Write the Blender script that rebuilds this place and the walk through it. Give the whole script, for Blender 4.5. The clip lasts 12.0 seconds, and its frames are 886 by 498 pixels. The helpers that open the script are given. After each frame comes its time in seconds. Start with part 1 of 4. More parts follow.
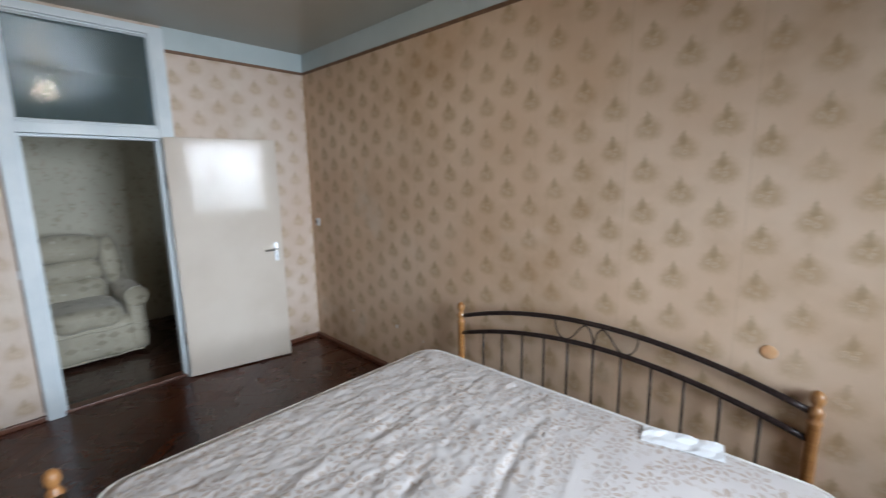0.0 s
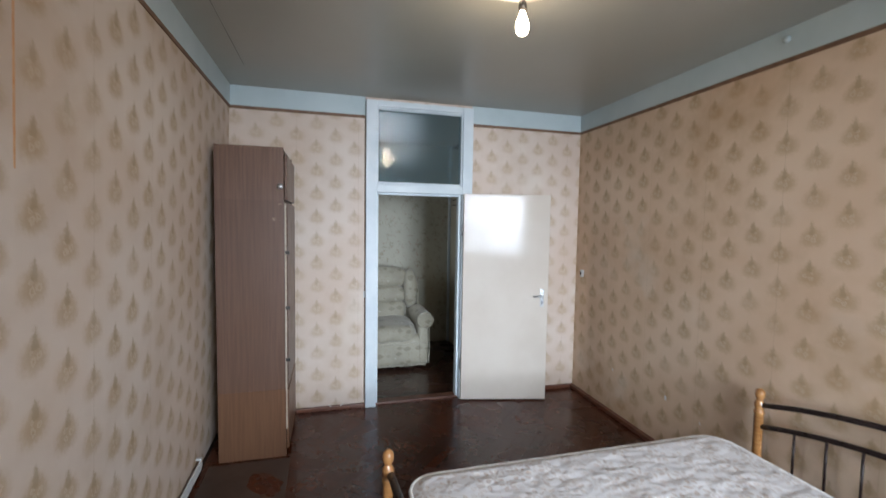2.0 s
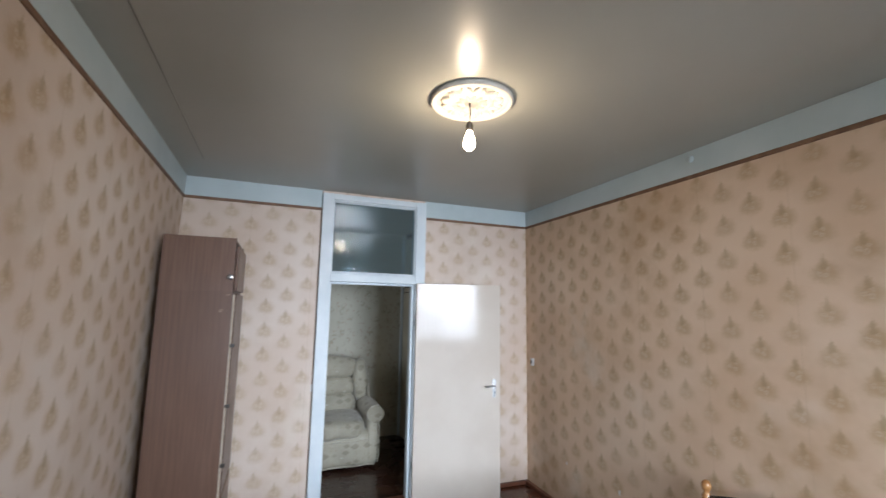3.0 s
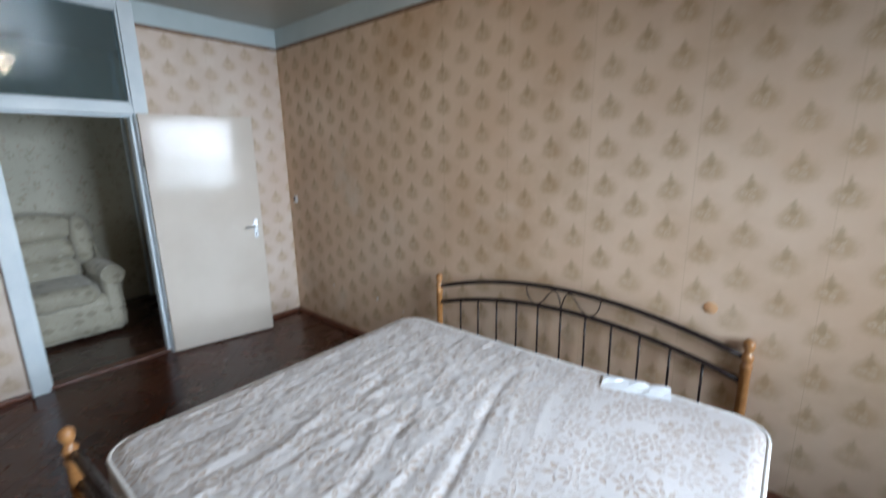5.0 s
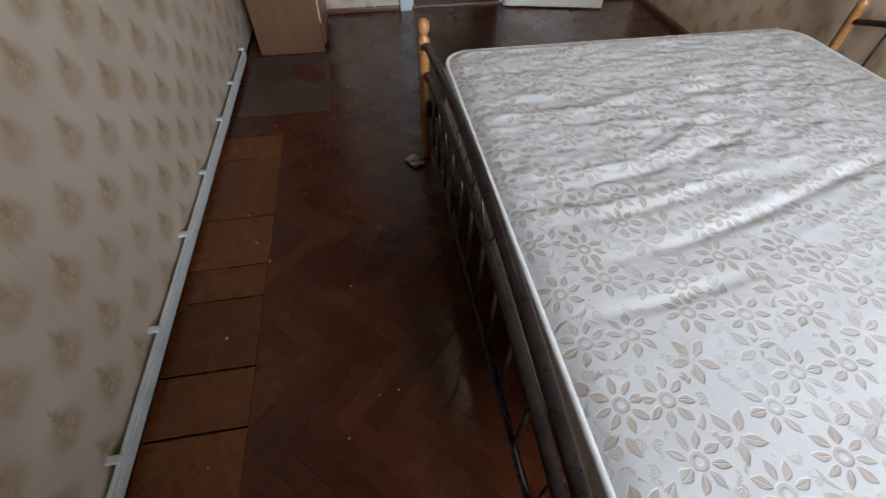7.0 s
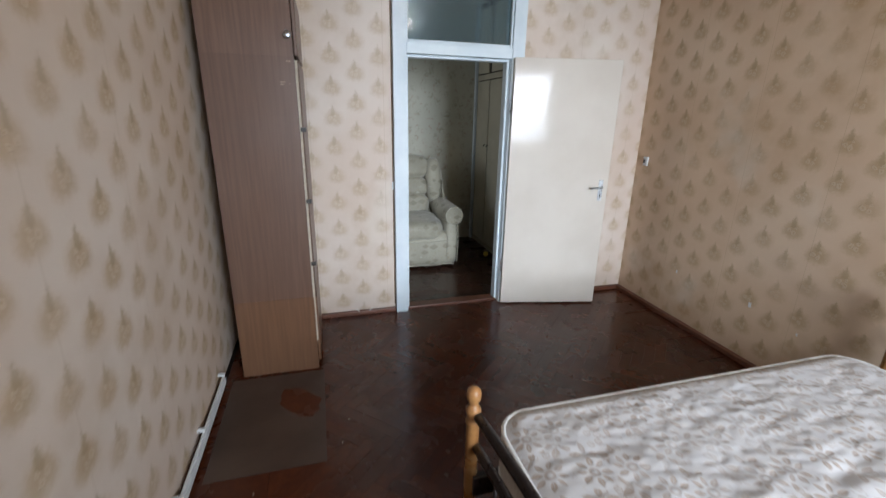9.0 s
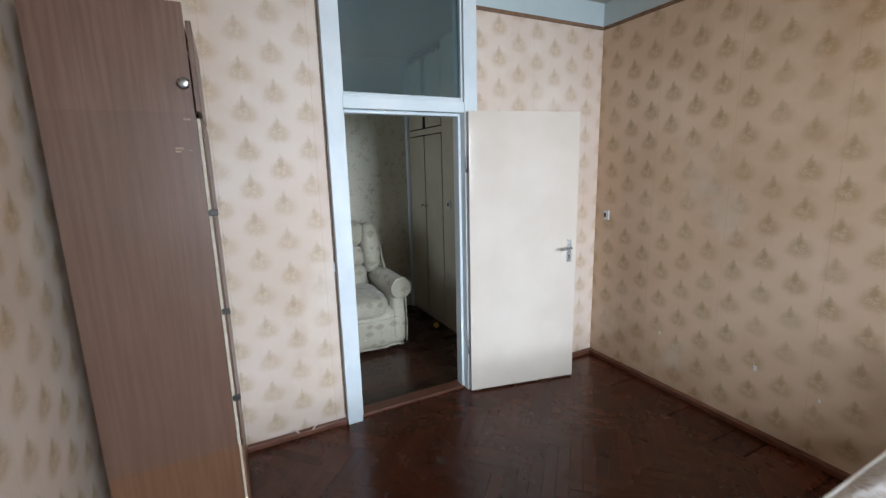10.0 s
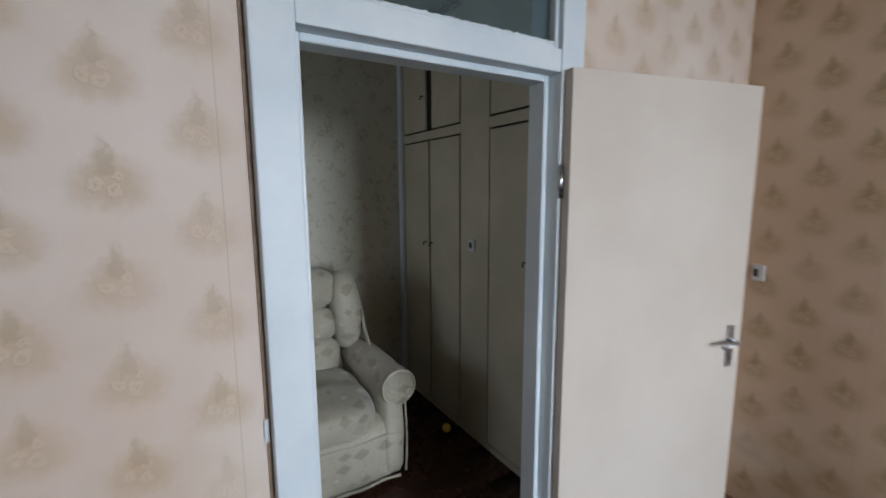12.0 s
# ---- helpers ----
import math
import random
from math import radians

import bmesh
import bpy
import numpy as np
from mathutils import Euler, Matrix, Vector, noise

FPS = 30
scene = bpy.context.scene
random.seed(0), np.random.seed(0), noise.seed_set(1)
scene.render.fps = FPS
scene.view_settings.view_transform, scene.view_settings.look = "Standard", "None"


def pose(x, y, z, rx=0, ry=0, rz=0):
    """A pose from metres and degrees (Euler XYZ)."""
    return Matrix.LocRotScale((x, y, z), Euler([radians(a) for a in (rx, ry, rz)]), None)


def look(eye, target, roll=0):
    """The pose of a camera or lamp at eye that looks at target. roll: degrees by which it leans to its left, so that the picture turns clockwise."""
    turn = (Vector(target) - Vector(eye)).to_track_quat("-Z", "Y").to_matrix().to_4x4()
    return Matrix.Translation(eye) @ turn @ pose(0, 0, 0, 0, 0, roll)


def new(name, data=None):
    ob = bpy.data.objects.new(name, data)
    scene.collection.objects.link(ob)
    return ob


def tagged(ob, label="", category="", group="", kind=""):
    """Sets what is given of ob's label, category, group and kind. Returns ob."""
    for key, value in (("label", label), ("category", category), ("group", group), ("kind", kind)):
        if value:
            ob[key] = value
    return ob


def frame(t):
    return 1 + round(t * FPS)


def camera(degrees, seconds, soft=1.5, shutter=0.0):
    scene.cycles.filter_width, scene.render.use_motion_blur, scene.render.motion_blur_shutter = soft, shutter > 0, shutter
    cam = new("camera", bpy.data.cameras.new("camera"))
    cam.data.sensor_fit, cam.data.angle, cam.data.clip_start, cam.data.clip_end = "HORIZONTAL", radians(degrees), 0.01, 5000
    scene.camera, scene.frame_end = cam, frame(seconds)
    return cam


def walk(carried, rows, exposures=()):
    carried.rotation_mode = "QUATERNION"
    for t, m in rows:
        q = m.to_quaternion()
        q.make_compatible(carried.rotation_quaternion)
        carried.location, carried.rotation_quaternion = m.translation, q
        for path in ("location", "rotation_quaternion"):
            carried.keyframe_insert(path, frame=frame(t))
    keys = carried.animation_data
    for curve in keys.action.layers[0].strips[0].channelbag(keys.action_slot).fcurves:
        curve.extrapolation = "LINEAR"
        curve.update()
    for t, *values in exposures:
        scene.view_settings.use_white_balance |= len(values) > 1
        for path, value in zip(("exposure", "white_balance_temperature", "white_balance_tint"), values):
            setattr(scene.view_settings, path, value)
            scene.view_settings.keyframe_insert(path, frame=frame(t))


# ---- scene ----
cam = camera(91.8, 12.0, soft=1.3, shutter=0.35)
PATH = [
    (0, (0.749, -0.14, 1.686), (-0.596, 1.299, 1.344), -0.9),
    (0.5, (0.694, -0.289, 1.686), (-0.951, 0.797, 1.347), -0.9),
    (1, (0.682, -0.368, 1.687), (-1.102, 0.476, 1.362), -0.2),
    (1.5, (0.7, -0.366, 1.69), (-1.171, 0.281, 1.404), 0.7),
    (2, (0.717, -0.369, 1.734), (-1.209, 0.157, 1.61), 0.9),
    (2.5, (0.751, -0.396, 1.794), (-1.181, 0.105, 1.919), 1.5),
    (4.5, (0.873, -0.343, 1.754), (-0.39, 1.201, 1.892), 0.8),
    (5, (0.833, -0.292, 1.681), (-0.407, 1.215, 1.24), -0.9),
    (5.5, (0.787, -0.296, 1.578), (-0.56, 0.862, 0.661), -0.8),
    (6, (0.759, -0.286, 1.508), (-0.653, 0.48, 0.317), -0.6),
    (6.5, (0.745, -0.308, 1.44), (-0.574, 0.17, 0.015), 1.0),
    (7, (0.754, -0.351, 1.423), (-0.546, -0.114, -0.078), 0.7),
    (7.5, (0.684, -0.407, 1.466), (-0.84, -0.172, 0.192), 0.3),
    (9.5, (-0.294, -0.591, 1.628), (-2.12, 0.094, 1.184), -0.3),
    (10, (-0.655, -0.606, 1.655), (-2.404, 0.288, 1.276), -1.4),
    (10.5, (-1.039, -0.567, 1.683), (-2.83, 0.295, 1.461), -1.6),
    (11, (-1.43, -0.542, 1.651), (-3.122, 0.489, 1.377), -2.0),
    (11.5, (-1.803, -0.412, 1.624), (-3.385, 0.758, 1.269), -1.7),
    (12, (-2.211, -0.167, 1.643), (-3.901, 0.863, 1.36), -0.3),
]
walk(cam, [(t, look(eye, target, roll)) for t, eye, target, roll in PATH],
     [(0, -0.3, 6350, 11), (1.5, -0.08, 6250, 11), (2.5, 0.0, 6200, 12), (4.5, -0.15, 6300, 15), (5, -0.25, 6050, 9), (5.5, -0.35, 6100, 9), (6.0, -0.4, 6150, 9), (7, -0.28, 6350, 10), (9.5, 0.1, 6250, 11), (10.5, 0.22, 6200, 10), (12, -0.33, 6350, 13)])

# ---- world, daylight and lamps ----
world = bpy.data.worlds.new("overcast_sky")
scene.world = world
world.use_nodes = True
wt = world.node_tree
sky = wt.nodes.new("ShaderNodeTexSky")
sky.sky_type, sky.sun_disc = "NISHITA", False
sky.sun_elevation, sky.sun_rotation = radians(40), radians(-70)
wt.links.new(sky.outputs[0], wt.nodes["Background"].inputs[0])
wt.nodes["Background"].inputs[1].default_value = 0.12


def lamp(name, kind, m, power, colour, **settings):
    data = bpy.data.lights.new(name, kind)
    data.energy, data.color = power, colour
    for key, value in settings.items():
        if key == "size":
            data.size = value
        if key == "size_y":
            data.size_y = value
        if key == "radius":
            data.shadow_soft_size = value
        if key == "angle":
            data.angle = value
    ob = new(name, data)
    ob.matrix_basis = m
    return ob


WALL_W, WALL_E, WALL_S, WALL_N, CEIL = -3.27, 2.9, -1.205, 2.18, 2.85
HALL_W, HALL_N, HALL_E, HALL_Z = -5.45, 1.412, -3.37, -0.045
WIN = (0.2, 1.66, 1.0, 2.42)

lamp("sun", "SUN", look((-20, 8, 22), (0, 0, 0)), 0.6, (1.0, 0.96, 0.9), angle=radians(15))
daylight = lamp("window_daylight", "AREA", look((WALL_E + 0.14, 0.93, 1.71), (-3, 0.75, 0.1)), 90, (0.80, 0.90, 1.0), size=1.40, size_y=1.34)
daylight.data.shape = "RECTANGLE"
daylight.data.spread = radians(76)
lamp("bulb_light", "POINT", pose(-1.1, 0.475, 2.625), 6.2, (1.0, 0.76, 0.5), radius=0.03)
# Fill lamp added to brighten the hall; no real source stands here.
hall_fill = lamp("hall_fill_lamp", "AREA", look((-4.4, -2.44, 1.6), (-4.4, 1.0, 1.4)), 13, (0.9, 0.95, 1.0), size=1.0, size_y=1.2)
hall_fill.data.shape = "RECTANGLE"


# ---- materials ----
class S:
    """A socket with arithmetic, to write procedural patterns as formulas."""

    def __init__(self, tree, out):
        self.tree, self.out = tree, out

    def op(self, kind, *others, clamp=False):
        n = self.tree.nodes.new("ShaderNodeMath")
        n.operation, n.use_clamp = kind, clamp
        for k, v in enumerate((self, *others)):
            if isinstance(v, S):
                self.tree.links.new(v.out, n.inputs[k])
            else:
                n.inputs[k].default_value = v
        return S(self.tree, n.outputs[0])

    def __add__(self, o):
        return self.op("ADD", o)

    def __sub__(self, o):
        return self.op("SUBTRACT", o)

    def __mul__(self, o):
        return self.op("MULTIPLY", o)

    def __truediv__(self, o):
        return self.op("DIVIDE", o)

    def floor(self):
        return self.op("FLOOR")

    def mod(self, v):
        return self.op("FLOORED_MODULO", v)

    def step(self, a, b):
        """0 at a and 1 at b, smoothly."""
        n = self.tree.nodes.new("ShaderNodeMapRange")
        n.interpolation_type = "SMOOTHSTEP"
        self.tree.links.new(self.out, n.inputs[0])
        n.inputs[1].default_value, n.inputs[2].default_value = min(a, b), max(a, b)
        n.inputs[3].default_value, n.inputs[4].default_value = (0, 1) if a < b else (1, 0)
        return S(self.tree, n.outputs[0])


class Mat:
    def __init__(self, name, rough=0.6, metal=0.0, coat=0.0):
        self.m = bpy.data.materials.new(name)
        self.m.use_nodes = True
        self.t = self.m.node_tree
        self.b = self.t.nodes["Principled BSDF"]
        self.b.inputs["Roughness"].default_value = rough
        self.b.inputs["Metallic"].default_value = metal
        self.b.inputs["Coat Weight"].default_value = coat
        self.b.inputs["Coat Roughness"].default_value = 0.12
        self.tc = self.t.nodes.new("ShaderNodeTexCoord")

    def coord(self, scale=(1, 1, 1), world=False):
        n = self.t.nodes.new("ShaderNodeMapping")
        n.inputs["Scale"].default_value = scale
        if world:
            g = self.t.nodes.new("ShaderNodeNewGeometry")
            self.t.links.new(g.outputs["Position"], n.inputs[0])
        else:
            self.t.links.new(self.tc.outputs["Object"], n.inputs[0])
        return n.outputs[0]

    def xyz(self, world=False):
        n = self.t.nodes.new("ShaderNodeSeparateXYZ")
        self.t.links.new(self.coord(world=world), n.inputs[0])
        return [S(self.t, o) for o in n.outputs]

    def noise(self, scale, detail=3, stretch=(1, 1, 1), rough=0.55, world=True):
        n = self.t.nodes.new("ShaderNodeTexNoise")
        n.inputs["Scale"].default_value, n.inputs["Detail"].default_value, n.inputs["Roughness"].default_value = scale, detail, rough
        self.t.links.new(self.coord(stretch, world), n.inputs["Vector"])
        return S(self.t, n.outputs[0])

    def mix(self, f, a, b):
        n = self.t.nodes.new("ShaderNodeMix")
        n.data_type = "RGBA"
        if isinstance(f, S):
            self.t.links.new(f.out, n.inputs[0])
        else:
            n.inputs[0].default_value = f
        for k, v in ((6, a), (7, b)):
            if isinstance(v, tuple):
                n.inputs[k].default_value = (*v, 1)
            else:
                self.t.links.new(v, n.inputs[k])
        return n.outputs[2]

    def random(self):
        return S(self.t, self.t.nodes.new("ShaderNodeObjectInfo").outputs["Random"])

    def island(self):
        return S(self.t, self.t.nodes.new("ShaderNodeNewGeometry").outputs["Random Per Island"])

    def colour(self, c):
        if isinstance(c, tuple):
            self.b.inputs["Base Color"].default_value = (*c, 1)
        else:
            self.t.links.new(c, self.b.inputs["Base Color"])
        return self

    def rough(self, f):
        self.t.links.new(f.out, self.b.inputs["Roughness"])
        return self

    def bump(self, f, distance=0.002, strength=0.6):
        n = self.t.nodes.new("ShaderNodeBump")
        n.inputs["Strength"].default_value, n.inputs["Distance"].default_value = strength, distance
        self.t.links.new(f.out, n.inputs["Height"])
        self.t.links.new(n.outputs[0], self.b.inputs["Normal"])
        return self


def wallpaper(name, axis, u0, z0, aged=0.3, low=(0.58, 0.462, 0.375), high=(0.64, 0.554, 0.483), ink=1.0):
    """Aged beige paper with a half-drop repeat of small flower sprigs; axis: the way along the wall."""
    k = Mat(name, 0.62)
    p = k.xyz(world=True)
    u, z = p[axis], p[2]
    wob = k.noise(60, 2) - 0.5
    cu = (u - (u0 - 0.0825)) / 0.165
    col = cu.floor()
    lu = (cu - col - 0.5) * 0.138 + wob * 0.024
    lz = ((z - (z0 - 0.1025) + col.mod(2.0) * 0.1025) / 0.205)
    row = lz.floor()
    lz = (lz - row - 0.5) * 0.175 + (k.noise(45, 2) - 0.5) * 0.03
    # a drop-shaped cloud with a leaf tip above and three little blossoms
    width = lz.step(0.078, -0.03) * 0.05 + 0.006
    body = (lu / width).op("ABSOLUTE").step(1.25, 0.35) * lz.step(0.08, 0.045) * lz.step(-0.06, -0.02)
    halo = ((lu - 0.008) * (lu - 0.008) * 1.0 + (lz + 0.008) * (lz + 0.008) * 1.3).op("SQRT").step(0.074, 0.02)
    leaf = (lu / (lz.step(0.07, 0.02) * 0.012 + 0.001)).op("ABSOLUTE").step(1.2, 0.6) * lz.step(0.005, 0.012) * lz.step(0.07, 0.06)

    def bloom(x, y, r):
        d = ((lu - x) * (lu - x) + (lz - y) * (lz - y)).op("SQRT")
        return d.step(r, r * 0.7) * d.step(r * 0.1, r * 0.45)

    blooms = bloom(-0.016, -0.008, 0.013).op("MAXIMUM", bloom(0.008, -0.018, 0.013)).op("MAXIMUM", bloom(0.014, 0.006, 0.009))
    big = k.noise(1.1, 4)
    fine = k.noise(180, 3)
    fade = k.noise(3.0, 2).step(0.25, 0.6) * 0.5 + 0.5
    base = k.mix(big.step(0.3, 0.7), low, high)
    c = k.mix(halo * fade * ink * 0.5, base, (0.44, 0.305, 0.175))
    c = k.mix(body * fade * ink * 0.36, c, (0.37, 0.255, 0.13))
    c = k.mix(leaf * fade * ink * 0.3, c, (0.25, 0.19, 0.09))
    c = k.mix(blooms * fade * 0.35, c, (0.64, 0.54, 0.42))
    # yellow-brown damp stains and rubbed pale places with shapes of their own
    c = k.mix(k.noise(0.9, 5, rough=0.65).step(0.46, 0.72) * aged, c, (0.34, 0.21, 0.10))
    c = k.mix(k.noise(1.7, 3).step(0.62, 0.78) * 0.45, c, (0.68, 0.62, 0.54))
    seam = ((u - u0 - 0.3).mod(0.53) - 0.265).op("ABSOLUTE").step(0.0022, 0.0008)
    c = k.mix(seam * 0.35, c, (0.36, 0.26, 0.17))
    k.colour(c)
    k.bump(fine * 0.35 + blooms * 0.8 + body * 0.4 + k.noise(9, 3) * 0.9, 0.0022, 0.55)
    return k.m


paper_w = wallpaper("wallpaper_door_wall", 1, -0.12, 1.97, ink=0.8)
paper_n = wallpaper("wallpaper_long_wall", 0, -0.65, 1.69, 0.5, (0.585, 0.42, 0.29), (0.675, 0.53, 0.40), 1.1)
paper_s = wallpaper("wallpaper_other_wall", 0, -0.61, 1.64, ink=1.2)


def plain(name, a, b, rough, scale=3.0, bump=0.0015, fine=90, coat=0.0, metal=0.0, stretch=(1, 1, 1), amount=1.0, vary=0.25):
    k = Mat(name, rough, metal, coat)
    n = k.noise(scale, 4, stretch)
    k.colour(k.mix(n.step(0.3, 0.7) * amount, a, b))
    f = k.noise(fine, 3, stretch)
    k.rough((k.noise(scale * 2.3, 3) - 0.5) * vary + rough)
    k.bump(f + n * 0.6, bump, 0.5)
    return k.m


def timber(name, a, b, rough, grain=(1, 1, 14), scale=6.0, coat=0.0):
    k = Mat(name, rough, 0, coat)
    g = k.noise(scale, 5, grain, world=False)
    r = k.random() * 0.5
    c = k.mix(g.step(0.3, 0.72), a, b)
    c = k.mix(r, c, tuple(v * 0.75 for v in a))
    k.colour(c)
    k.rough((k.noise(7, 3) - 0.5) * 0.2 + rough)
    k.bump(g, 0.0008, 0.4)
    return k.m


band_paint = plain("pale_blue_oil_paint", (0.42, 0.51, 0.53), (0.49, 0.575, 0.595), 0.4, 2.0)
ceiling_paint = plain("grey_glossy_ceiling_paint", (0.33, 0.33, 0.29), (0.38, 0.375, 0.335), 0.3, 0.8, 0.0006, 30, vary=0.03, amount=0.6)
trim_brown = plain("brown_border_strip", (0.13, 0.07, 0.04), (0.2, 0.11, 0.06), 0.55, 20)
white_paint = plain("chipped_white_gloss_paint", (0.56, 0.635, 0.675), (0.65, 0.71, 0.74), 0.48, 4.0, 0.002, 25)
leaf_paint = plain("cream_gloss_door_paint", (0.56, 0.50, 0.43), (0.61, 0.555, 0.485), 0.09, 2.0, 0.0010, 9, vary=0.04)
leaf_paint.node_tree.nodes["Principled BSDF"].inputs["Specular IOR Level"].default_value = 0.16
closet_paint = plain("old_cream_closet_paint", (0.46, 0.43, 0.335), (0.54, 0.50, 0.395), 0.4, 3.0)
# Near-black colour that stands in for the shade inside the closet gaps.
gap_shade = plain("gap_shade", (0.012, 0.011, 0.01), (0.02, 0.018, 0.015), 0.8)
steel = plain("worn_nickel", (0.42, 0.44, 0.46), (0.6, 0.61, 0.62), 0.3, 30, 0.0004, 200, metal=1.0)
bed_iron = plain("dark_brown_iron", (0.014, 0.0085, 0.008), (0.028, 0.018, 0.017), 0.3, 20, 0.0005, 150)
bed_iron.node_tree.nodes["Principled BSDF"].inputs["Specular IOR Level"].default_value = 0.25
plastic_white = plain("grey_white_plastic", (0.58, 0.60, 0.61), (0.68, 0.69, 0.69), 0.45, 12)
plaster_white = plain("cream_plaster", (0.56, 0.53, 0.47), (0.66, 0.63, 0.57), 0.55, 20, 0.002, 60)
black_plastic = plain("dark_plastic", (0.02, 0.018, 0.016), (0.04, 0.035, 0.03), 0.4)
piping_white = plain("white_woven_piping", (0.66, 0.65, 0.63), (0.74, 0.73, 0.71), 0.8, 30, 0.001, 300)
paper_white = plain("white_paper", (0.74, 0.78, 0.83), (0.8, 0.83, 0.87), 0.7, 8)
ball_yellow = plain("yellow_rubber", (0.62, 0.47, 0.07), (0.7, 0.55, 0.1), 0.55, 20)
orange_mark = plain("orange_stain", (0.58, 0.25, 0.09), (0.60, 0.36, 0.19), 0.7, 25)
cable_grey = plain("white_cable", (0.6, 0.58, 0.54), (0.68, 0.66, 0.62), 0.5)
pine = timber("varnished_pine", (0.29, 0.125, 0.04), (0.43, 0.215, 0.075), 0.3, coat=0.3)
skirting_wood = timber("red_brown_skirting", (0.10, 0.036, 0.02), (0.17, 0.065, 0.035), 0.38, (2, 2, 12), 5)
wardrobe_lam = timber("brown_wood_laminate", (0.112, 0.06, 0.04), (0.158, 0.088, 0.058), 0.36, (18, 18, 0.8), 3.0)
wardrobe_low = timber("warm_brown_wood_laminate", (0.13, 0.062, 0.032), (0.18, 0.09, 0.046), 0.36, (18, 18, 0.8), 3.0)
chipboard = plain("pale_chipboard_edge", (0.4, 0.34, 0.26), (0.52, 0.46, 0.37), 0.7, 40)
chip_tan = plain("tan_chipped_edge", (0.22, 0.14, 0.09), (0.34, 0.24, 0.17), 0.7, 40)
hairline = plain("grey_hairline", (0.2, 0.2, 0.18), (0.28, 0.28, 0.25), 0.6)
subfloor = plain("dark_subfloor", (0.012, 0.006, 0.004), (0.02, 0.01, 0.006), 0.6)
outside_wall = plain("bare_plaster", (0.5, 0.48, 0.44), (0.56, 0.54, 0.5), 0.8)


def parquet(name, per_island, a=(0.050, 0.0105, 0.0035), b=(0.092, 0.023, 0.0075)):
    k = Mat(name, 0.3, 0, 0.08)
    r = k.island() if per_island else k.random()
    g = k.noise(9, 5, (3, 3, 3))
    c = k.mix(r, a, b)
    c = k.mix(g.step(0.3, 0.75) * 0.5, c, (0.03, 0.008, 0.004))
    c = k.mix(k.noise(1.3, 4).step(0.5, 0.75) * 0.4, c, (0.05, 0.017, 0.009))
    k.colour(c)
    k.rough(k.noise(4, 4).step(0.25, 0.8) * 0.2 + 0.17)
    k.b.inputs["Specular IOR Level"].default_value = 0.38
    k.bump(k.noise(14, 3) + k.noise(120, 2) * 0.15, 0.0016, 0.35)
    return k.m


parquet_piece = parquet("red_brown_parquet", False)
parquet_rest = parquet("red_brown_parquet_rest", True)
parquet_strip = parquet("orange_brown_boards", False, (0.075, 0.02, 0.0045), (0.165, 0.05, 0.011))
hall_floor_mat = parquet("dark_hall_boards", False, (0.03, 0.012, 0.008), (0.055, 0.022, 0.013))


def hall_paper():
    k = Mat("grey_green_floral_wallpaper", 0.65)
    v = k.t.nodes.new("ShaderNodeTexVoronoi")
    v.inputs["Scale"].default_value = 10
    k.t.links.new(k.coord((1, 1, 0.8), True), v.inputs["Vector"])
    n = k.noise(34, 4)
    c = k.mix(S(k.t, v.outputs["Distance"]).step(0.55, 0.15) * n.step(0.42, 0.58) * 0.7, (0.52, 0.50, 0.41), (0.30, 0.25, 0.17))
    c = k.mix(k.noise(18, 3).step(0.58, 0.66) * 0.5, c, (0.40, 0.26, 0.19))
    c = k.mix(k.noise(1.5, 4).step(0.3, 0.7) * 0.3, c, (0.40, 0.38, 0.29))
    return k.colour(c).bump(n, 0.0015, 0.5).m


hall_paper_m = hall_paper()


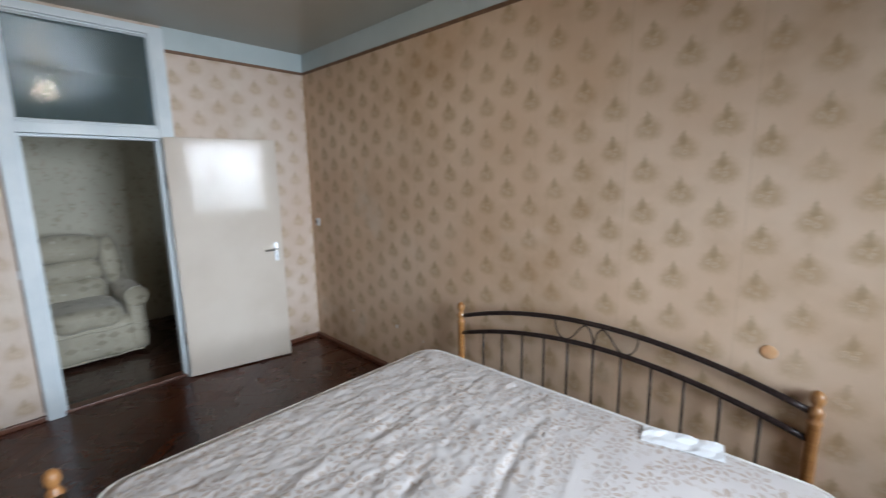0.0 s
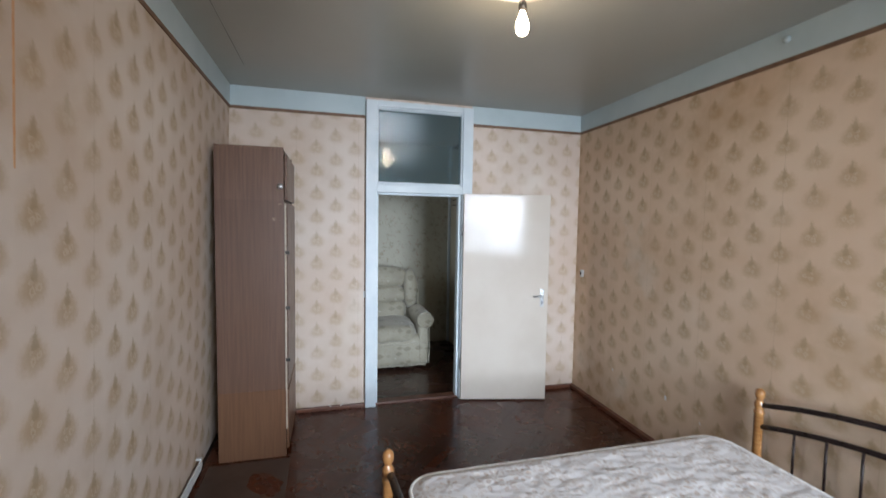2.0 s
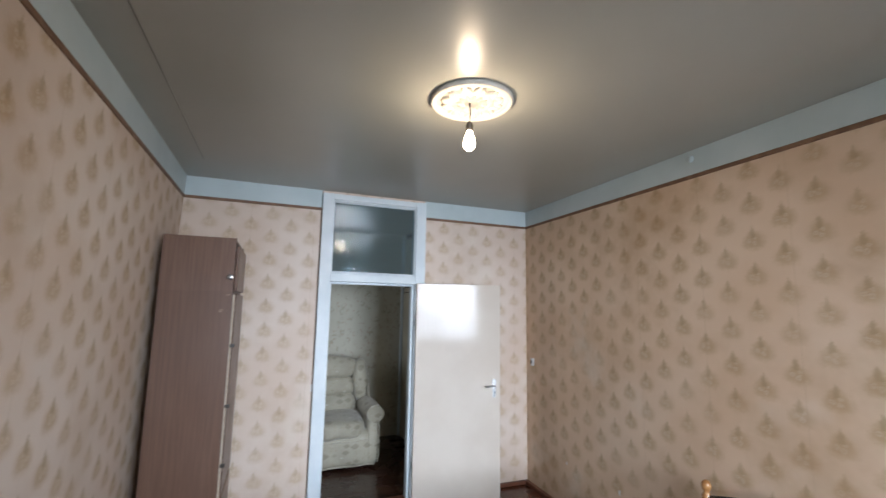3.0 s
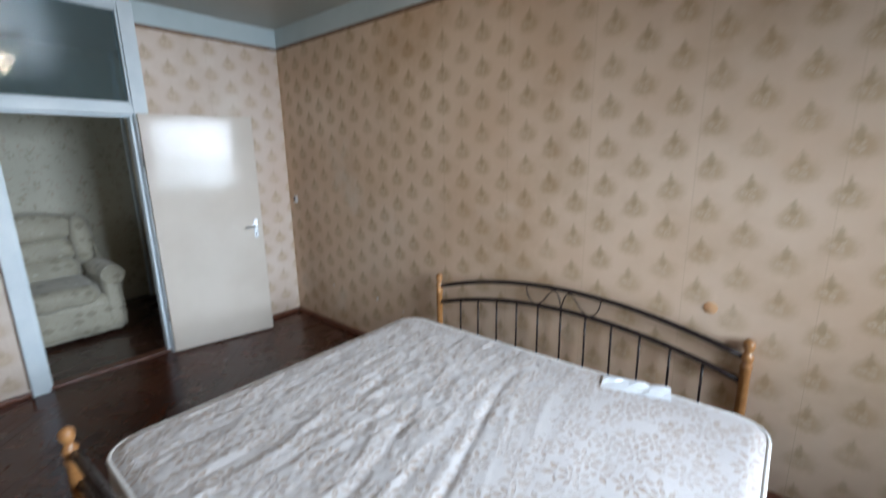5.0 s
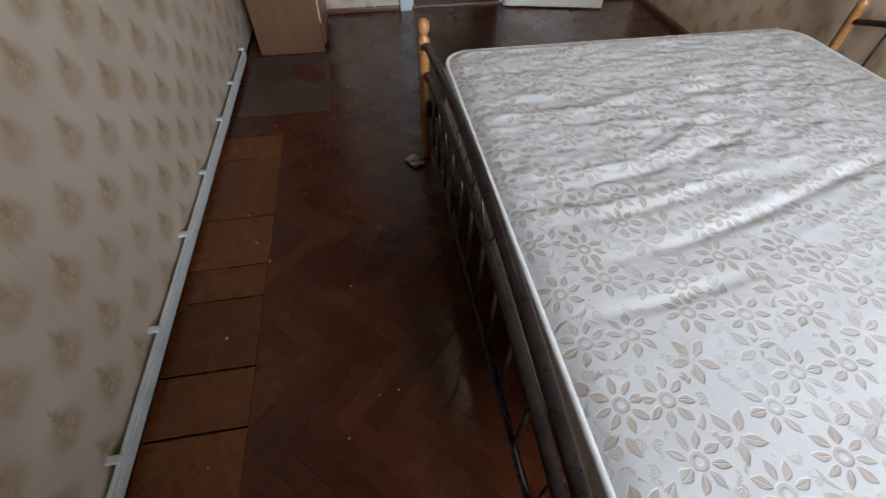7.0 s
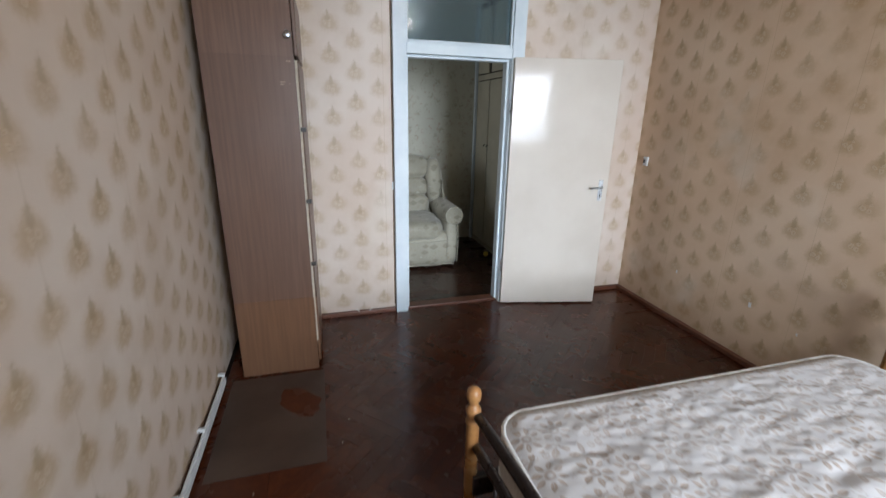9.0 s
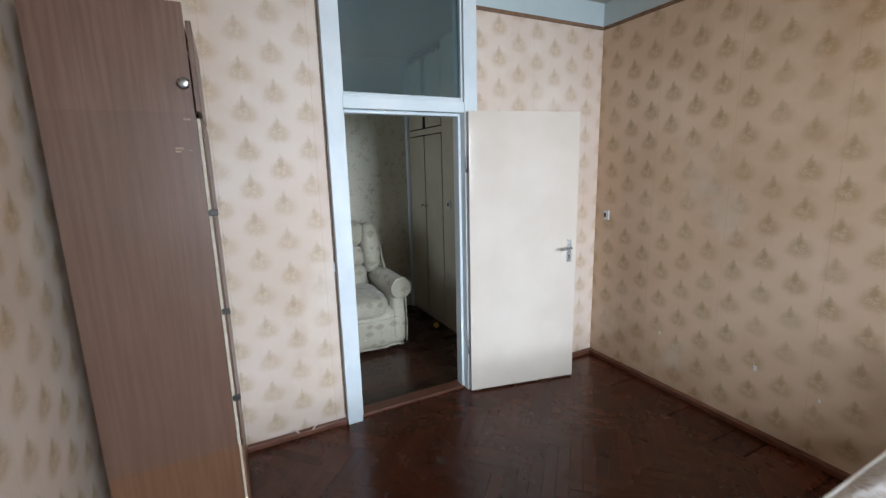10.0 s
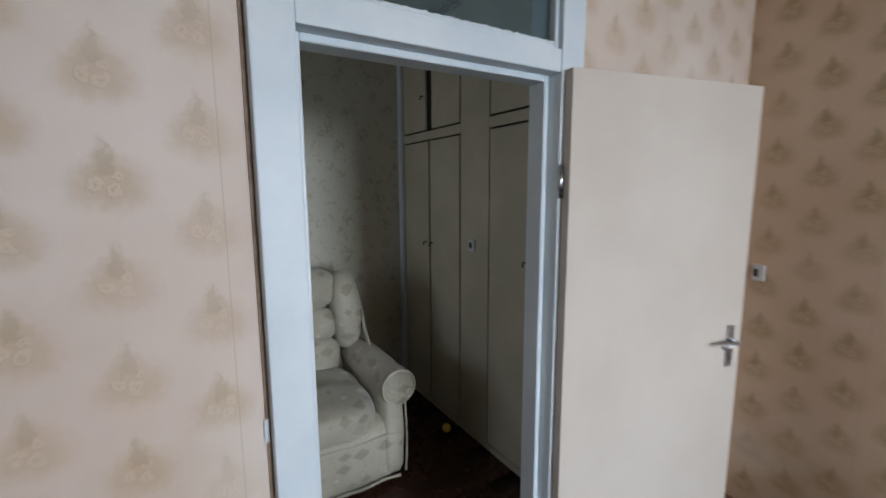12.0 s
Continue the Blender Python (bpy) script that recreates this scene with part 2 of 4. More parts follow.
def flowered(name, base, tint, ring, scale, strength, rough, sheen):
    """Woven flowers: every cell holds one bloom with petals round an eye, or a spray of small leaves."""
    k = Mat(name, rough)
    k.b.inputs["Sheen Weight"].default_value = sheen
    wob = k.t.nodes.new("ShaderNodeTexNoise")
    wob.inputs["Scale"].default_value = 9
    pos = k.coord((1, 1, 1))
    k.t.links.new(pos, wob.inputs["Vector"])

    def flower(sc, petals, shift, inner, outer, breadth):
        """Leaf-shaped petals round an eye, each split by a pale vein; sizes in parts of a cell."""
        v = k.t.nodes.new("ShaderNodeTexVoronoi")
        v.inputs["Scale"].default_value, v.inputs["Randomness"].default_value = sc, 0.6
        mp = k.t.nodes.new("ShaderNodeMapping")
        mp.inputs["Location"].default_value = shift
        k.t.links.new(pos, mp.inputs[0])
        k.t.links.new(mp.outputs[0], v.inputs["Vector"])
        v.voronoi_dimensions = "2D"
        sub = k.t.nodes.new("ShaderNodeVectorMath")
        sub.operation = "SUBTRACT"
        k.t.links.new(mp.outputs[0], sub.inputs[0])
        k.t.links.new(v.outputs["Position"], sub.inputs[1])
        sep = k.t.nodes.new("ShaderNodeSeparateXYZ")
        k.t.links.new(sub.outputs[0], sep.inputs[0])
        x, y = S(k.t, sep.outputs[0]), S(k.t, sep.outputs[1])
        rad = (x * x + y * y).op("SQRT") * sc
        pick = S(k.t, v.outputs["Color"])
        turn = 2 * math.pi / petals
        off = (y.op("ARCTAN2", x) + pick * 6.3 + S(k.t, wob.outputs[0]) * 1.1).mod(turn) - turn / 2
        along, aside = rad * off.op("COSINE"), (rad * off.op("SINE")).op("ABSOLUTE")
        swell = ((along - inner) / (outer - inner)).op("MAXIMUM", 0.0).op("MINIMUM", 1.0)
        petal = (aside - (swell * math.pi).op("SINE") * breadth).step(0.004, -0.012)
        vein = (aside - swell * -0.008 - 0.004).step(0.0, 0.008)
        eye = rad.step(inner, inner * 0.8) * rad.step(inner * 0.3, inner * 0.55)
        return rad.step(outer * 1.15, outer), petal * (vein * 0.75 + 0.25), eye

    z1, f1, e1 = flower(scale, 8.0, (0, 0, 0), 0.13, 0.40, 0.065)
    z2, f2, e2 = flower(scale * 1.15, 5.0, (0.37, 0.11, 0), 0.06, 0.44, 0.085)
    z3, f3, e3 = flower(scale * 4.2, 5.0, (0.7, 0.4, 0), 0.16, 0.40, 0.2)
    keep = S(k.t, wob.outputs[0]).step(0.47, 0.52)
    out1, out2 = z1 * -1.0 + 1.0, z2 * -1.0 + 1.0
    pat = f1.op("MAXIMUM", e1 * 0.7).op("MAXIMUM", f2 * out1).op("MAXIMUM", f3.op("MAXIMUM", e3) * 0.7 * out1 * (f2 * -1.0 + 1.0) * keep)
    c = k.mix(k.noise(2.2, 4).step(0.3, 0.7), base, tuple(v * 0.93 for v in base))
    worn = k.noise(5.0, 3, world=False).step(0.3, 0.65) * 0.6 + 0.4
    c = k.mix(pat * worn * strength, c, tint)
    c = k.mix(k.noise(2.6, 4).step(0.62, 0.8) * 0.25, c, ring)
    k.colour(c)
    k.bump(pat * -1.3 + k.noise(400, 2, world=False) * 0.12 + k.noise(45, 2, world=False) * 0.5, 0.002, 0.5)
    return k.m


mattress_cloth = flowered("cream_jacquard_with_flowers", (0.545, 0.52, 0.515), (0.365, 0.28, 0.22), (0.50, 0.40, 0.31), 6.6, 0.9, 0.62, 0.2)
side_cloth = flowered("cream_mattress_border_cloth", (0.6, 0.57, 0.53), (0.47, 0.40, 0.34), (0.5, 0.40, 0.3), 9.0, 0.4, 0.6, 0.2)


def upholstery():
    k = Mat("cream_patchwork_upholstery", 0.6)
    k.b.inputs["Sheen Weight"].default_value = 0.3
    v = k.t.nodes.new("ShaderNodeTexVoronoi")
    v.inputs["Scale"].default_value, v.distance = 9, "MANHATTAN"
    k.t.links.new(k.coord((1, 1, 1.7)), v.inputs["Vector"])
    pick = S(k.t, v.outputs["Color"])
    d = S(k.t, v.outputs["Distance"])
    c = k.mix(k.noise(3, 3).step(0.3, 0.7), (0.33, 0.305, 0.235), (0.42, 0.39, 0.305))
    c = k.mix(pick.step(0.5, 0.55) * d.step(0.6, 0.45) * 0.55, c, (0.19, 0.175, 0.12))
    c = k.mix(pick.step(0.35, 0.28) * d.step(0.42, 0.34) * 0.7, c, (0.55, 0.53, 0.45))
    c = k.mix(k.noise(40, 3).step(0.56, 0.64) * 0.35, c, (0.30, 0.25, 0.16))
    return k.colour(c).bump(k.noise(250, 2) * 0.2 + k.noise(16, 3), 0.012, 0.5).m


chair_cloth = upholstery()


def pebbled_glass():
    k = Mat("pebbled_transom_glass", 0.035)
    k.colour((0.40, 0.54, 0.58))
    k.b.inputs["Transmission Weight"].default_value = 0.9
    k.b.inputs["IOR"].default_value = 1.65
    v = k.t.nodes.new("ShaderNodeTexVoronoi")
    v.inputs["Scale"].default_value = 45
    k.t.links.new(k.coord(world=True), v.inputs["Vector"])
    k.bump(S(k.t, v.outputs["Distance"]) + k.noise(90, 2) * 0.4, 0.003, 0.13)
    return k.m


glass_pebble = pebbled_glass()
_g = Mat("window_glass", 0.02)
_g.colour((0.95, 0.97, 0.97))
_g.b.inputs["Transmission Weight"].default_value = 1.0
glass_clear = _g.m
_e = Mat("lit_bulb_glass", 0.3)
_e.colour((1.0, 0.9, 0.75))
_e.b.inputs["Emission Color"].default_value = (1.0, 0.8, 0.55, 1)
_e.b.inputs["Emission Strength"].default_value = 60
bulb_glow = _e.m


# ---- mesh helpers ----
def bm_box(bm, lo, hi, bevel=0.0, seg=2):
    made = bmesh.ops.create_cube(bm, size=1)["verts"]
    for v in made:
        v.co = Vector([lo[k] + (v.co[k] + 0.5) * (hi[k] - lo[k]) for k in range(3)])
    if bevel:
        edges = list({e for v in made for e in v.link_edges})
        bmesh.ops.bevel(bm, geom=edges, offset=bevel, segments=seg, affect="EDGES", profile=0.6)
    return bm


def box(lo, hi, bevel=0.0, seg=2):
    return bm_box(bmesh.new(), lo, hi, bevel, seg)


def lathe(profile, steps=20, centre=(0, 0, 0)):
    """A turned body from (radius, height) pairs."""
    bm = bmesh.new()
    rings = []
    for r, z in profile:
        rings.append([bm.verts.new((centre[0] + r * math.cos(2 * math.pi * k / steps), centre[1] + r * math.sin(2 * math.pi * k / steps), centre[2] + z)) for k in range(steps)])
    for a, b in zip(rings, rings[1:]):
        for k in range(steps):
            bm.faces.new((a[k], a[(k + 1) % steps], b[(k + 1) % steps], b[k]))
    bm.faces.new(rings[0][::-1])
    bm.faces.new(rings[-1])
    return bm


def tube(points, radius, steps=8, closed=False, bm=None):
    """A round bar along the points."""
    bm = bm or bmesh.new()
    pts = [Vector(p) for p in points]
    rings = []
    n = len(pts)
    for i, p in enumerate(pts):
        a = pts[(i - 1) % n] if closed or i else p
        b = pts[(i + 1) % n] if closed or i < n - 1 else p
        way = (b - a).normalized()
        side = way.cross(Vector((0, 0, 1)))
        if side.length < 0.05:
            side = way.cross(Vector((1, 0, 0)))
        side.normalize()
        up = side.cross(way)
        rings.append([bm.verts.new(p + radius * (math.cos(2 * math.pi * k / steps) * side + math.sin(2 * math.pi * k / steps) * up)) for k in range(steps)])
    pairs = list(zip(rings, rings[1:])) + ([(rings[-1], rings[0])] if closed else [])
    for a, b in pairs:
        for k in range(steps):
            bm.faces.new((a[k], a[(k + 1) % steps], b[(k + 1) % steps], b[k]))
    if not closed:
        bm.faces.new(rings[0][::-1])
        bm.faces.new(rings[-1])
    return bm


def cushion(centre, size, power=3.5, sag=0.0, tilt=0.0, rough=0.01, seed=0, res=22):
    """A stuffed body: a rounded block with soft lumps."""
    bm = bmesh.new()
    bmesh.ops.create_uvsphere(bm, u_segments=res * 2, v_segments=res, radius=1)
    turn = Matrix.Rotation(tilt, 3, "Y")
    for v in bm.verts:
        d = v.co.normalized()
        r = (abs(d.x) ** power + abs(d.y) ** power + abs(d.z) ** power) ** (-1 / power)
        p = Vector((d.x * r * size[0] / 2, d.y * r * size[1] / 2, d.z * r * size[2] / 2))
        p += d * rough * noise.noise(p * 7 + Vector((seed, seed * 3, 1)))
        p.z -= sag * max(0, 1 - (2 * p.x / size[0]) ** 2) * max(0, 1 - (2 * p.y / size[1]) ** 2) * (p.z > 0)
        v.co = turn @ p + Vector(centre)
    return bm


def mesh_object(name, bm, material, smooth=False):
    bmesh.ops.recalc_face_normals(bm, faces=bm.faces)
    me = bpy.data.meshes.new(name)
    bm.to_mesh(me)
    bm.free()
    me.materials.append(material)
    if smooth:
        me.polygons.foreach_set("use_smooth", [True] * len(me.polygons))
    return new(name, me)


def part(name, bm, material, parent, label="", smooth=False):
    ob = mesh_object(name, bm, material, smooth)
    ob.parent = parent
    ob.matrix_parent_inverse = Matrix.Identity(4)
    if label:
        ob["label"] = label
    return ob


def lean(ob):
    """The long wall beside the wardrobe is out of plumb: its top stands into the room."""
    for v in ob.data.vertices:
        v.co.y += 0.03 * v.co.z - 0.02
    return ob


def askew(ob):
    """The wall behind the bed is out of square: it runs a little into the room towards the window."""
    for v in ob.data.vertices:
        v.co.y -= 0.02 * (v.co.x - WALL_W)
    return ob


def thing(name, label, category, at=(0, 0, 0), group="", rz=0):
    ob = new(name)
    ob.empty_display_size = 0.05
    ob.matrix_basis = pose(*at, 0, 0, rz)
    return tagged(ob, label, category, group)


def structure(name, bm, material, label, category, smooth=False):
    return tagged(mesh_object(name, bm, material, smooth), label, category, kind="structure")


# ---- shell of the bedroom ----
T = 0.2
bm = bmesh.new()
for lo, hi in (((HALL_E, WALL_S - T, 0), (WALL_W, -0.02, CEIL)), ((HALL_E, 0.99, 0), (WALL_W, WALL_N + T, CEIL)), ((HALL_E, -0.02, 2.82), (WALL_W, 0.99, CEIL))):
    bm_box(bm, lo, hi)
structure("wall_west", bm, paper_w, "beige wallpapered wall with a repeat of tan flower sprigs", "wall")
askew(structure("wall_north", box((WALL_W, WALL_N, 0), (WALL_E + T, WALL_N + T, CEIL)), paper_n, "stained beige wallpapered wall behind the bed", "wall"))
lean(structure("wall_south", box((WALL_W, WALL_S - T, 0), (WALL_E + T, WALL_S, CEIL)), paper_s, "beige wallpapered wall with tan sprigs beside the wardrobe", "wall"))
bm = bmesh.new()
y0, y1, z0, z1 = WIN
for lo, hi in (((WALL_E, WALL_S, 0), (WALL_E + T, y0, CEIL)), ((WALL_E, y1, 0), (WALL_E + T, WALL_N, CEIL)), ((WALL_E, y0, 0), (WALL_E + T, y1, z0)), ((WALL_E, y0, z1), (WALL_E + T, y1, CEIL))):
    bm_box(bm, lo, hi)
structure("wall_east", bm, outside_wall, "plain plastered window wall", "wall")
structure("ceiling_hall", box((HALL_W - T, -2.6, CEIL), (HALL_E, WALL_N + T, CEIL + 0.15)), ceiling_paint, "grey painted hall ceiling", "ceiling")
structure("ceiling", box((HALL_E, WALL_S - T, CEIL), (WALL_E + T, WALL_N + T, CEIL + 0.15)), ceiling_paint, "grey glossy painted ceiling with a slab joint", "ceiling")
structure("subfloor_hall", box((HALL_W - T, -2.6, -0.2), (HALL_E, WALL_N + T, -0.066)), subfloor, "dark base under the hall boards", "floor")
structure("subfloor", box((HALL_E, WALL_S - T, -0.12), (WALL_E + T, WALL_N + T, -0.02)), subfloor, "dark base under the parquet", "floor")

# pale blue band and brown border strip along the tops of the walls
BAND = 2.685
for name, lo, hi in (("band_north", (WALL_W + 0.004, WALL_N - 0.004, BAND), (0.62, WALL_N, CEIL)), ("band_south", (WALL_W + 0.004, WALL_S, BAND), (WALL_E, WALL_S + 0.004, CEIL)),
                     ("band_west", (WALL_W, WALL_S + 0.004, BAND), (WALL_W + 0.004, -0.022, CEIL)), ("band_west_right", (WALL_W, 0.992, BAND), (WALL_W + 0.004, WALL_N - 0.004, CEIL))):
    ob = structure(name, box(lo, hi), band_paint, "pale blue painted band under the ceiling", "wall band")
    if name == "band_south":
        lean(ob)
    if name == "band_north":
        askew(ob)
for name, lo, hi in (("trim_north", (WALL_W + 0.008, WALL_N - 0.008, BAND - 0.026), (0.58, WALL_N, BAND)), ("trim_south", (WALL_W + 0.008, WALL_S, BAND - 0.026), (WALL_E, WALL_S + 0.008, BAND)),
                     ("trim_west", (WALL_W, WALL_S + 0.008, BAND - 0.026), (WALL_W + 0.008, -0.022, BAND)), ("trim_west_right", (WALL_W, 0.992, BAND - 0.026), (WALL_W + 0.008, WALL_N - 0.008, BAND))):
    ob = structure(name, box(lo, hi, 0.002, 1), trim_brown, "narrow brown paper border strip", "border")
    if name == "trim_south":
        lean(ob)
    if name == "trim_north":
        askew(ob)
askew(structure("trim_remnant", box((0.985, WALL_N - 0.008, BAND), (1.3, WALL_N, BAND + 0.03), 0.002, 1), trim_brown, "leftover piece of brown border strip", "border"))
askew(structure("trim_hanging", box((0.58, WALL_N - 0.008, 2.34), (0.592, WALL_N, BAND - 0.03), 0.002, 1), trim_brown, "loose border end hanging down the wall", "border"))
structure("ceiling_joint", box((-2.72, -0.943, CEIL - 0.003), (WALL_E, -0.937, CEIL)), hairline, "thin crack along the ceiling slab joint", "crack")

structure("trim_door_edge", box((WALL_W, -0.031, 0.056), (WALL_W + 0.005, -0.0215, BAND - 0.03), 0.001, 1), chip_tan, "frayed brown edging beside the door frame", "border")
structure("torn_paper", box((WALL_W + 0.0055, -0.036, 1.03), (WALL_W + 0.0085, -0.0235, 1.09), 0.0014, 1), plastic_white, "torn pale spot in the edging", "border")

lean(structure("torn_seam", box((-0.699, WALL_S, 1.86), (-0.692, WALL_S + 0.002, 2.32), 0.0008, 1), orange_mark, "thin tan torn seam in the wallpaper", "seam"))
for chip_x, chip_z, size in ((-1.945, 0.41, 0.017), (-2.595, 0.41, 0.012), (-1.62, 0.36, 0.009)):
    askew(structure("plaster_chip", box((chip_x - size * 0.6, WALL_N - 0.002, chip_z - size), (chip_x + size * 0.6, WALL_N, chip_z + size), 0.0008, 1), plastic_white, "small pale chip in the wallpaper", "chip"))

# skirtings
for name, lo, hi in (("baseboard_north", (WALL_W, WALL_N - 0.042, 0), (WALL_E, WALL_N, 0.036)), ("baseboard_west", (WALL_W, WALL_S, 0), (WALL_W + 0.034, -0.022, 0.036)),
                     ("baseboard_west_right", (WALL_W, 0.992, 0), (WALL_W + 0.034, WALL_N - 0.042, 0.036)), ("baseboard_south", (-2.45, WALL_S - 0.02, 0), (WALL_E, WALL_S + 0.004, 0.05)), ("baseboard_east", (WALL_E - 0.02, WALL_S + 0.022, 0), (WALL_E, WALL_N - 0.042, 0.05))):
    ob = structure(name, box(lo, hi, 0.006, 2), skirting_wood, "red-brown painted wooden skirting board", "skirting")
    if name == "baseboard_north":
        askew(ob)

# window behind the walker
win = tagged(thing("window_1", "white-painted double casement window letting in overcast daylight", "window", (WALL_E + 0.06, (y0 + y1) / 2, z0)), kind="structure")
w, h, bar = (y1 - y0) / 2, z1 - z0, 0.5
for lo, hi in (((-0.03, -w, 0), (0.03, w, 0.07)), ((-0.03, -w, h - 0.07), (0.03, w, h)), ((-0.03, -w, 0.07), (0.03, -w + 0.07, h - 0.07)), ((-0.03, w - 0.07, 0.07), (0.03, w, h - 0.07)), ((-0.03, -0.285, 0.07), (0.03, -0.215, h - 0.07)),
               ((-0.03, -w + 0.07, bar), (0.03, -0.285, bar + 0.05)), ((-0.03, -0.215, bar), (0.03, w - 0.07, bar + 0.05))):
    part("window_frame", box(lo, hi, 0.006), white_paint, win)
for a, b in ((-w + 0.07, -0.285), (-0.215, w - 0.07)):
    for c, d in ((0.07, bar), (bar + 0.05, h - 0.07)):
        pane = part("pane", box((0.1, a, c), (0.106, b, d)), glass_clear, win)
        pane.visible_shadow = False
part("window_sill", box((-0.2, -w - 0.03, -0.035), (-0.03, w + 0.03, 0.0), 0.006), white_paint, win)

# ---- doorway ----
FX0, FX1 = HALL_E, WALL_W + 0.05
door = tagged(thing("door_1", "white-painted door frame with a pebbled glass transom and an open cream door", "door", (0, 0, 0)), kind="structure")
for nm, lo, hi in (("jamb", (FX0, -0.02, 0), (FX1, 0.078, 2.82)), ("jamb", (FX0, 0.89, 0), (FX1, 0.99, 2.82)), ("head", (FX0, 0.078, 2.765), (FX1 - 0.004, 0.89, 2.82)), ("transom_bar", (FX0, 0.078, 2.0), (FX1 - 0.004, 0.89, 2.07))):
    part(nm, box(lo, hi, 0.005, 2), white_paint, door)
for nm, lo, hi in (("stop", (FX0 + 0.02, 0.078, 0), (FX1 - 0.055, 0.098, 2.0)), ("stop", (FX0 + 0.02, 0.87, 0), (FX1 - 0.055, 0.89, 2.0)), ("stop", (FX0 + 0.02, 0.098, 1.98), (FX1 - 0.055, 0.87, 2.0)),
                   ("glazing_bead", (FX1 - 0.05, 0.078, 2.07), (FX1 - 0.02, 0.092, 2.765)), ("glazing_bead", (FX1 - 0.05, 0.876, 2.07), (FX1 - 0.02, 0.89, 2.765)), ("glazing_bead", (FX1 - 0.05, 0.092, 2.07), (FX1 - 0.02, 0.876, 2.084)), ("glazing_bead", (FX1 - 0.05, 0.092, 2.75), (FX1 - 0.02, 0.876, 2.765))):
    part(nm, box(lo, hi, 0.003, 1), white_paint, door)
part("transom_pane", box((FX1 - 0.066, 0.078, 2.07), (FX1 - 0.06, 0.89, 2.765)), glass_pebble, door, "blue-grey pebbled glass pane")
for pz, wide in ((2.09, 0.007), (2.744, 0.005)):
    run = [(FX1 - 0.03 + 0.003 * noise.noise(Vector((k * 0.9, pz, 1))), 0.095 + 0.0078 * k, pz + 0.006 * noise.noise(Vector((k * 0.55, pz, 5)))) for k in range(101)]
    part("putty", tube(run, wide, 6), white_paint, door, "lumpy painted putty along the pane")
part("threshold", box((FX0, 0.078, -0.018), (FX1 - 0.05, 0.89, 0.018), 0.006), skirting_wood, door, "worn wooden threshold")
leaf_angle = math.degrees(math.atan2(1.722 - 0.9, -3.008 + 3.185)) - 90
leaf = part("door_leaf", box((-0.02, 0, 0.012), (0.02, 0.835, 2.008), 0.003, 2), leaf_paint, door, "open cream gloss-painted flush door leaf")
leaf.matrix_basis = pose(-3.2, 0.9, 0, 0, 0, leaf_angle)
HY = 0.775
part("handle_plate", box((0.02, HY - 0.018, 0.93), (0.025, HY + 0.018, 1.1), 0.002), steel, leaf, "worn nickel door plate")
part("handle_lever", tube([(0.025, HY, 1.04), (0.06, HY, 1.04), (0.066, HY - 0.012, 1.04), (0.066, HY - 0.095, 1.035)], 0.0085, 10), steel, leaf, "worn nickel lever", True)
part("keyhole", box((0.025, HY - 0.004, 0.955), (0.0262, HY + 0.004, 0.985)), black_plastic, leaf)
for hz in (0.35, 1.66):
    part("hinge", lathe([(0.006, -0.055), (0.006, 0.055)], 12, (-0.014, -0.008, hz)), steel, leaf, "", True)

# ---- hall beyond the door ----
structure("hall_wall_west", box((HALL_W - T, -2.6, -0.066), (HALL_W, HALL_N + 0.7, CEIL)), hall_paper_m, "grey-green floral wallpapered hall wall", "wall")
structure("hall_wall_north", box((HALL_W, HALL_N + 0.6, -0.066), (HALL_E, HALL_N + 0.7, CEIL)), outside_wall, "plain wall behind the closets", "wall")
# Unseen end wall; its opening is added only to hold the fill lamp.
bm = bmesh.new()
for lo, hi in (((HALL_W, -2.6, -0.066), (-4.9, -2.45, CEIL)), ((-3.9, -2.6, -0.066), (HALL_E, -2.45, CEIL)), ((-4.9, -2.6, -0.066), (-3.9, -2.45, 0.95)), ((-4.9, -2.6, 2.25), (-3.9, -2.45, CEIL))):
    bm_box(bm, lo, hi)
structure("hall_wall_south", bm, outside_wall, "plain unseen end wall of the hall with an added opening for the fill lamp", "wall")
structure("hall_wall_east", box((HALL_E, -2.6, 0), (HALL_E + 0.1, WALL_S - T, CEIL)), outside_wall, "plain hall wall", "wall")
hall_floor = tagged(thing("floor_hall", "dark brown varnished board floor of the hall", "floor", (0, 0, 0)), kind="structure")
hall_board = None
for i in range(20):
    for j in range(4):
        at = pose(HALL_W + 0.053 + 0.1025 * i, -1.935 + 1.02 * j + 0.3 * (i % 3), HALL_Z)
        if at.translation.y > 1.6:
            continue
        if hall_board is None:
            hall_board = part("floor_board", box((-0.0505, -0.509, -0.02), (0.0505, 0.509, 0.0), 0.001, 1), hall_floor_mat, hall_floor)
            hall_board.matrix_basis = at
        else:
            ob = new("floor_board", hall_board.data)
            ob.parent, ob.matrix_basis = hall_floor, at

closet = thing("built_in_closet", "old cream-painted built-in closets with tall and short doors", "closet", (0, HALL_N, 0))
# Solid block behind the doors, coloured as the shade in their gaps.
part("carcass", box((HALL_W + 0.002, 0.022, HALL_Z), (HALL_E - 0.002, 0.58, CEIL - 0.005)), gap_shade, closet)
F = ((HALL_W + 0.002, -5.40, HALL_Z, CEIL - 0.005), (-4.575, -4.275, HALL_Z, CEIL - 0.005), (-3.88, HALL_E - 0.002, HALL_Z, CEIL - 0.005), (-5.40, -4.575, 1.99, 2.05), (-4.275, -3.88, 1.99, 2.05), (-5.40, -4.575, HALL_Z, 0.0), (-4.275, -3.88, HALL_Z, 0.0))
for a, b, c, d in F:
    part("face_board", box((a, 0.0, c), (b, 0.022, d), 0.002, 1), closet_paint, closet)
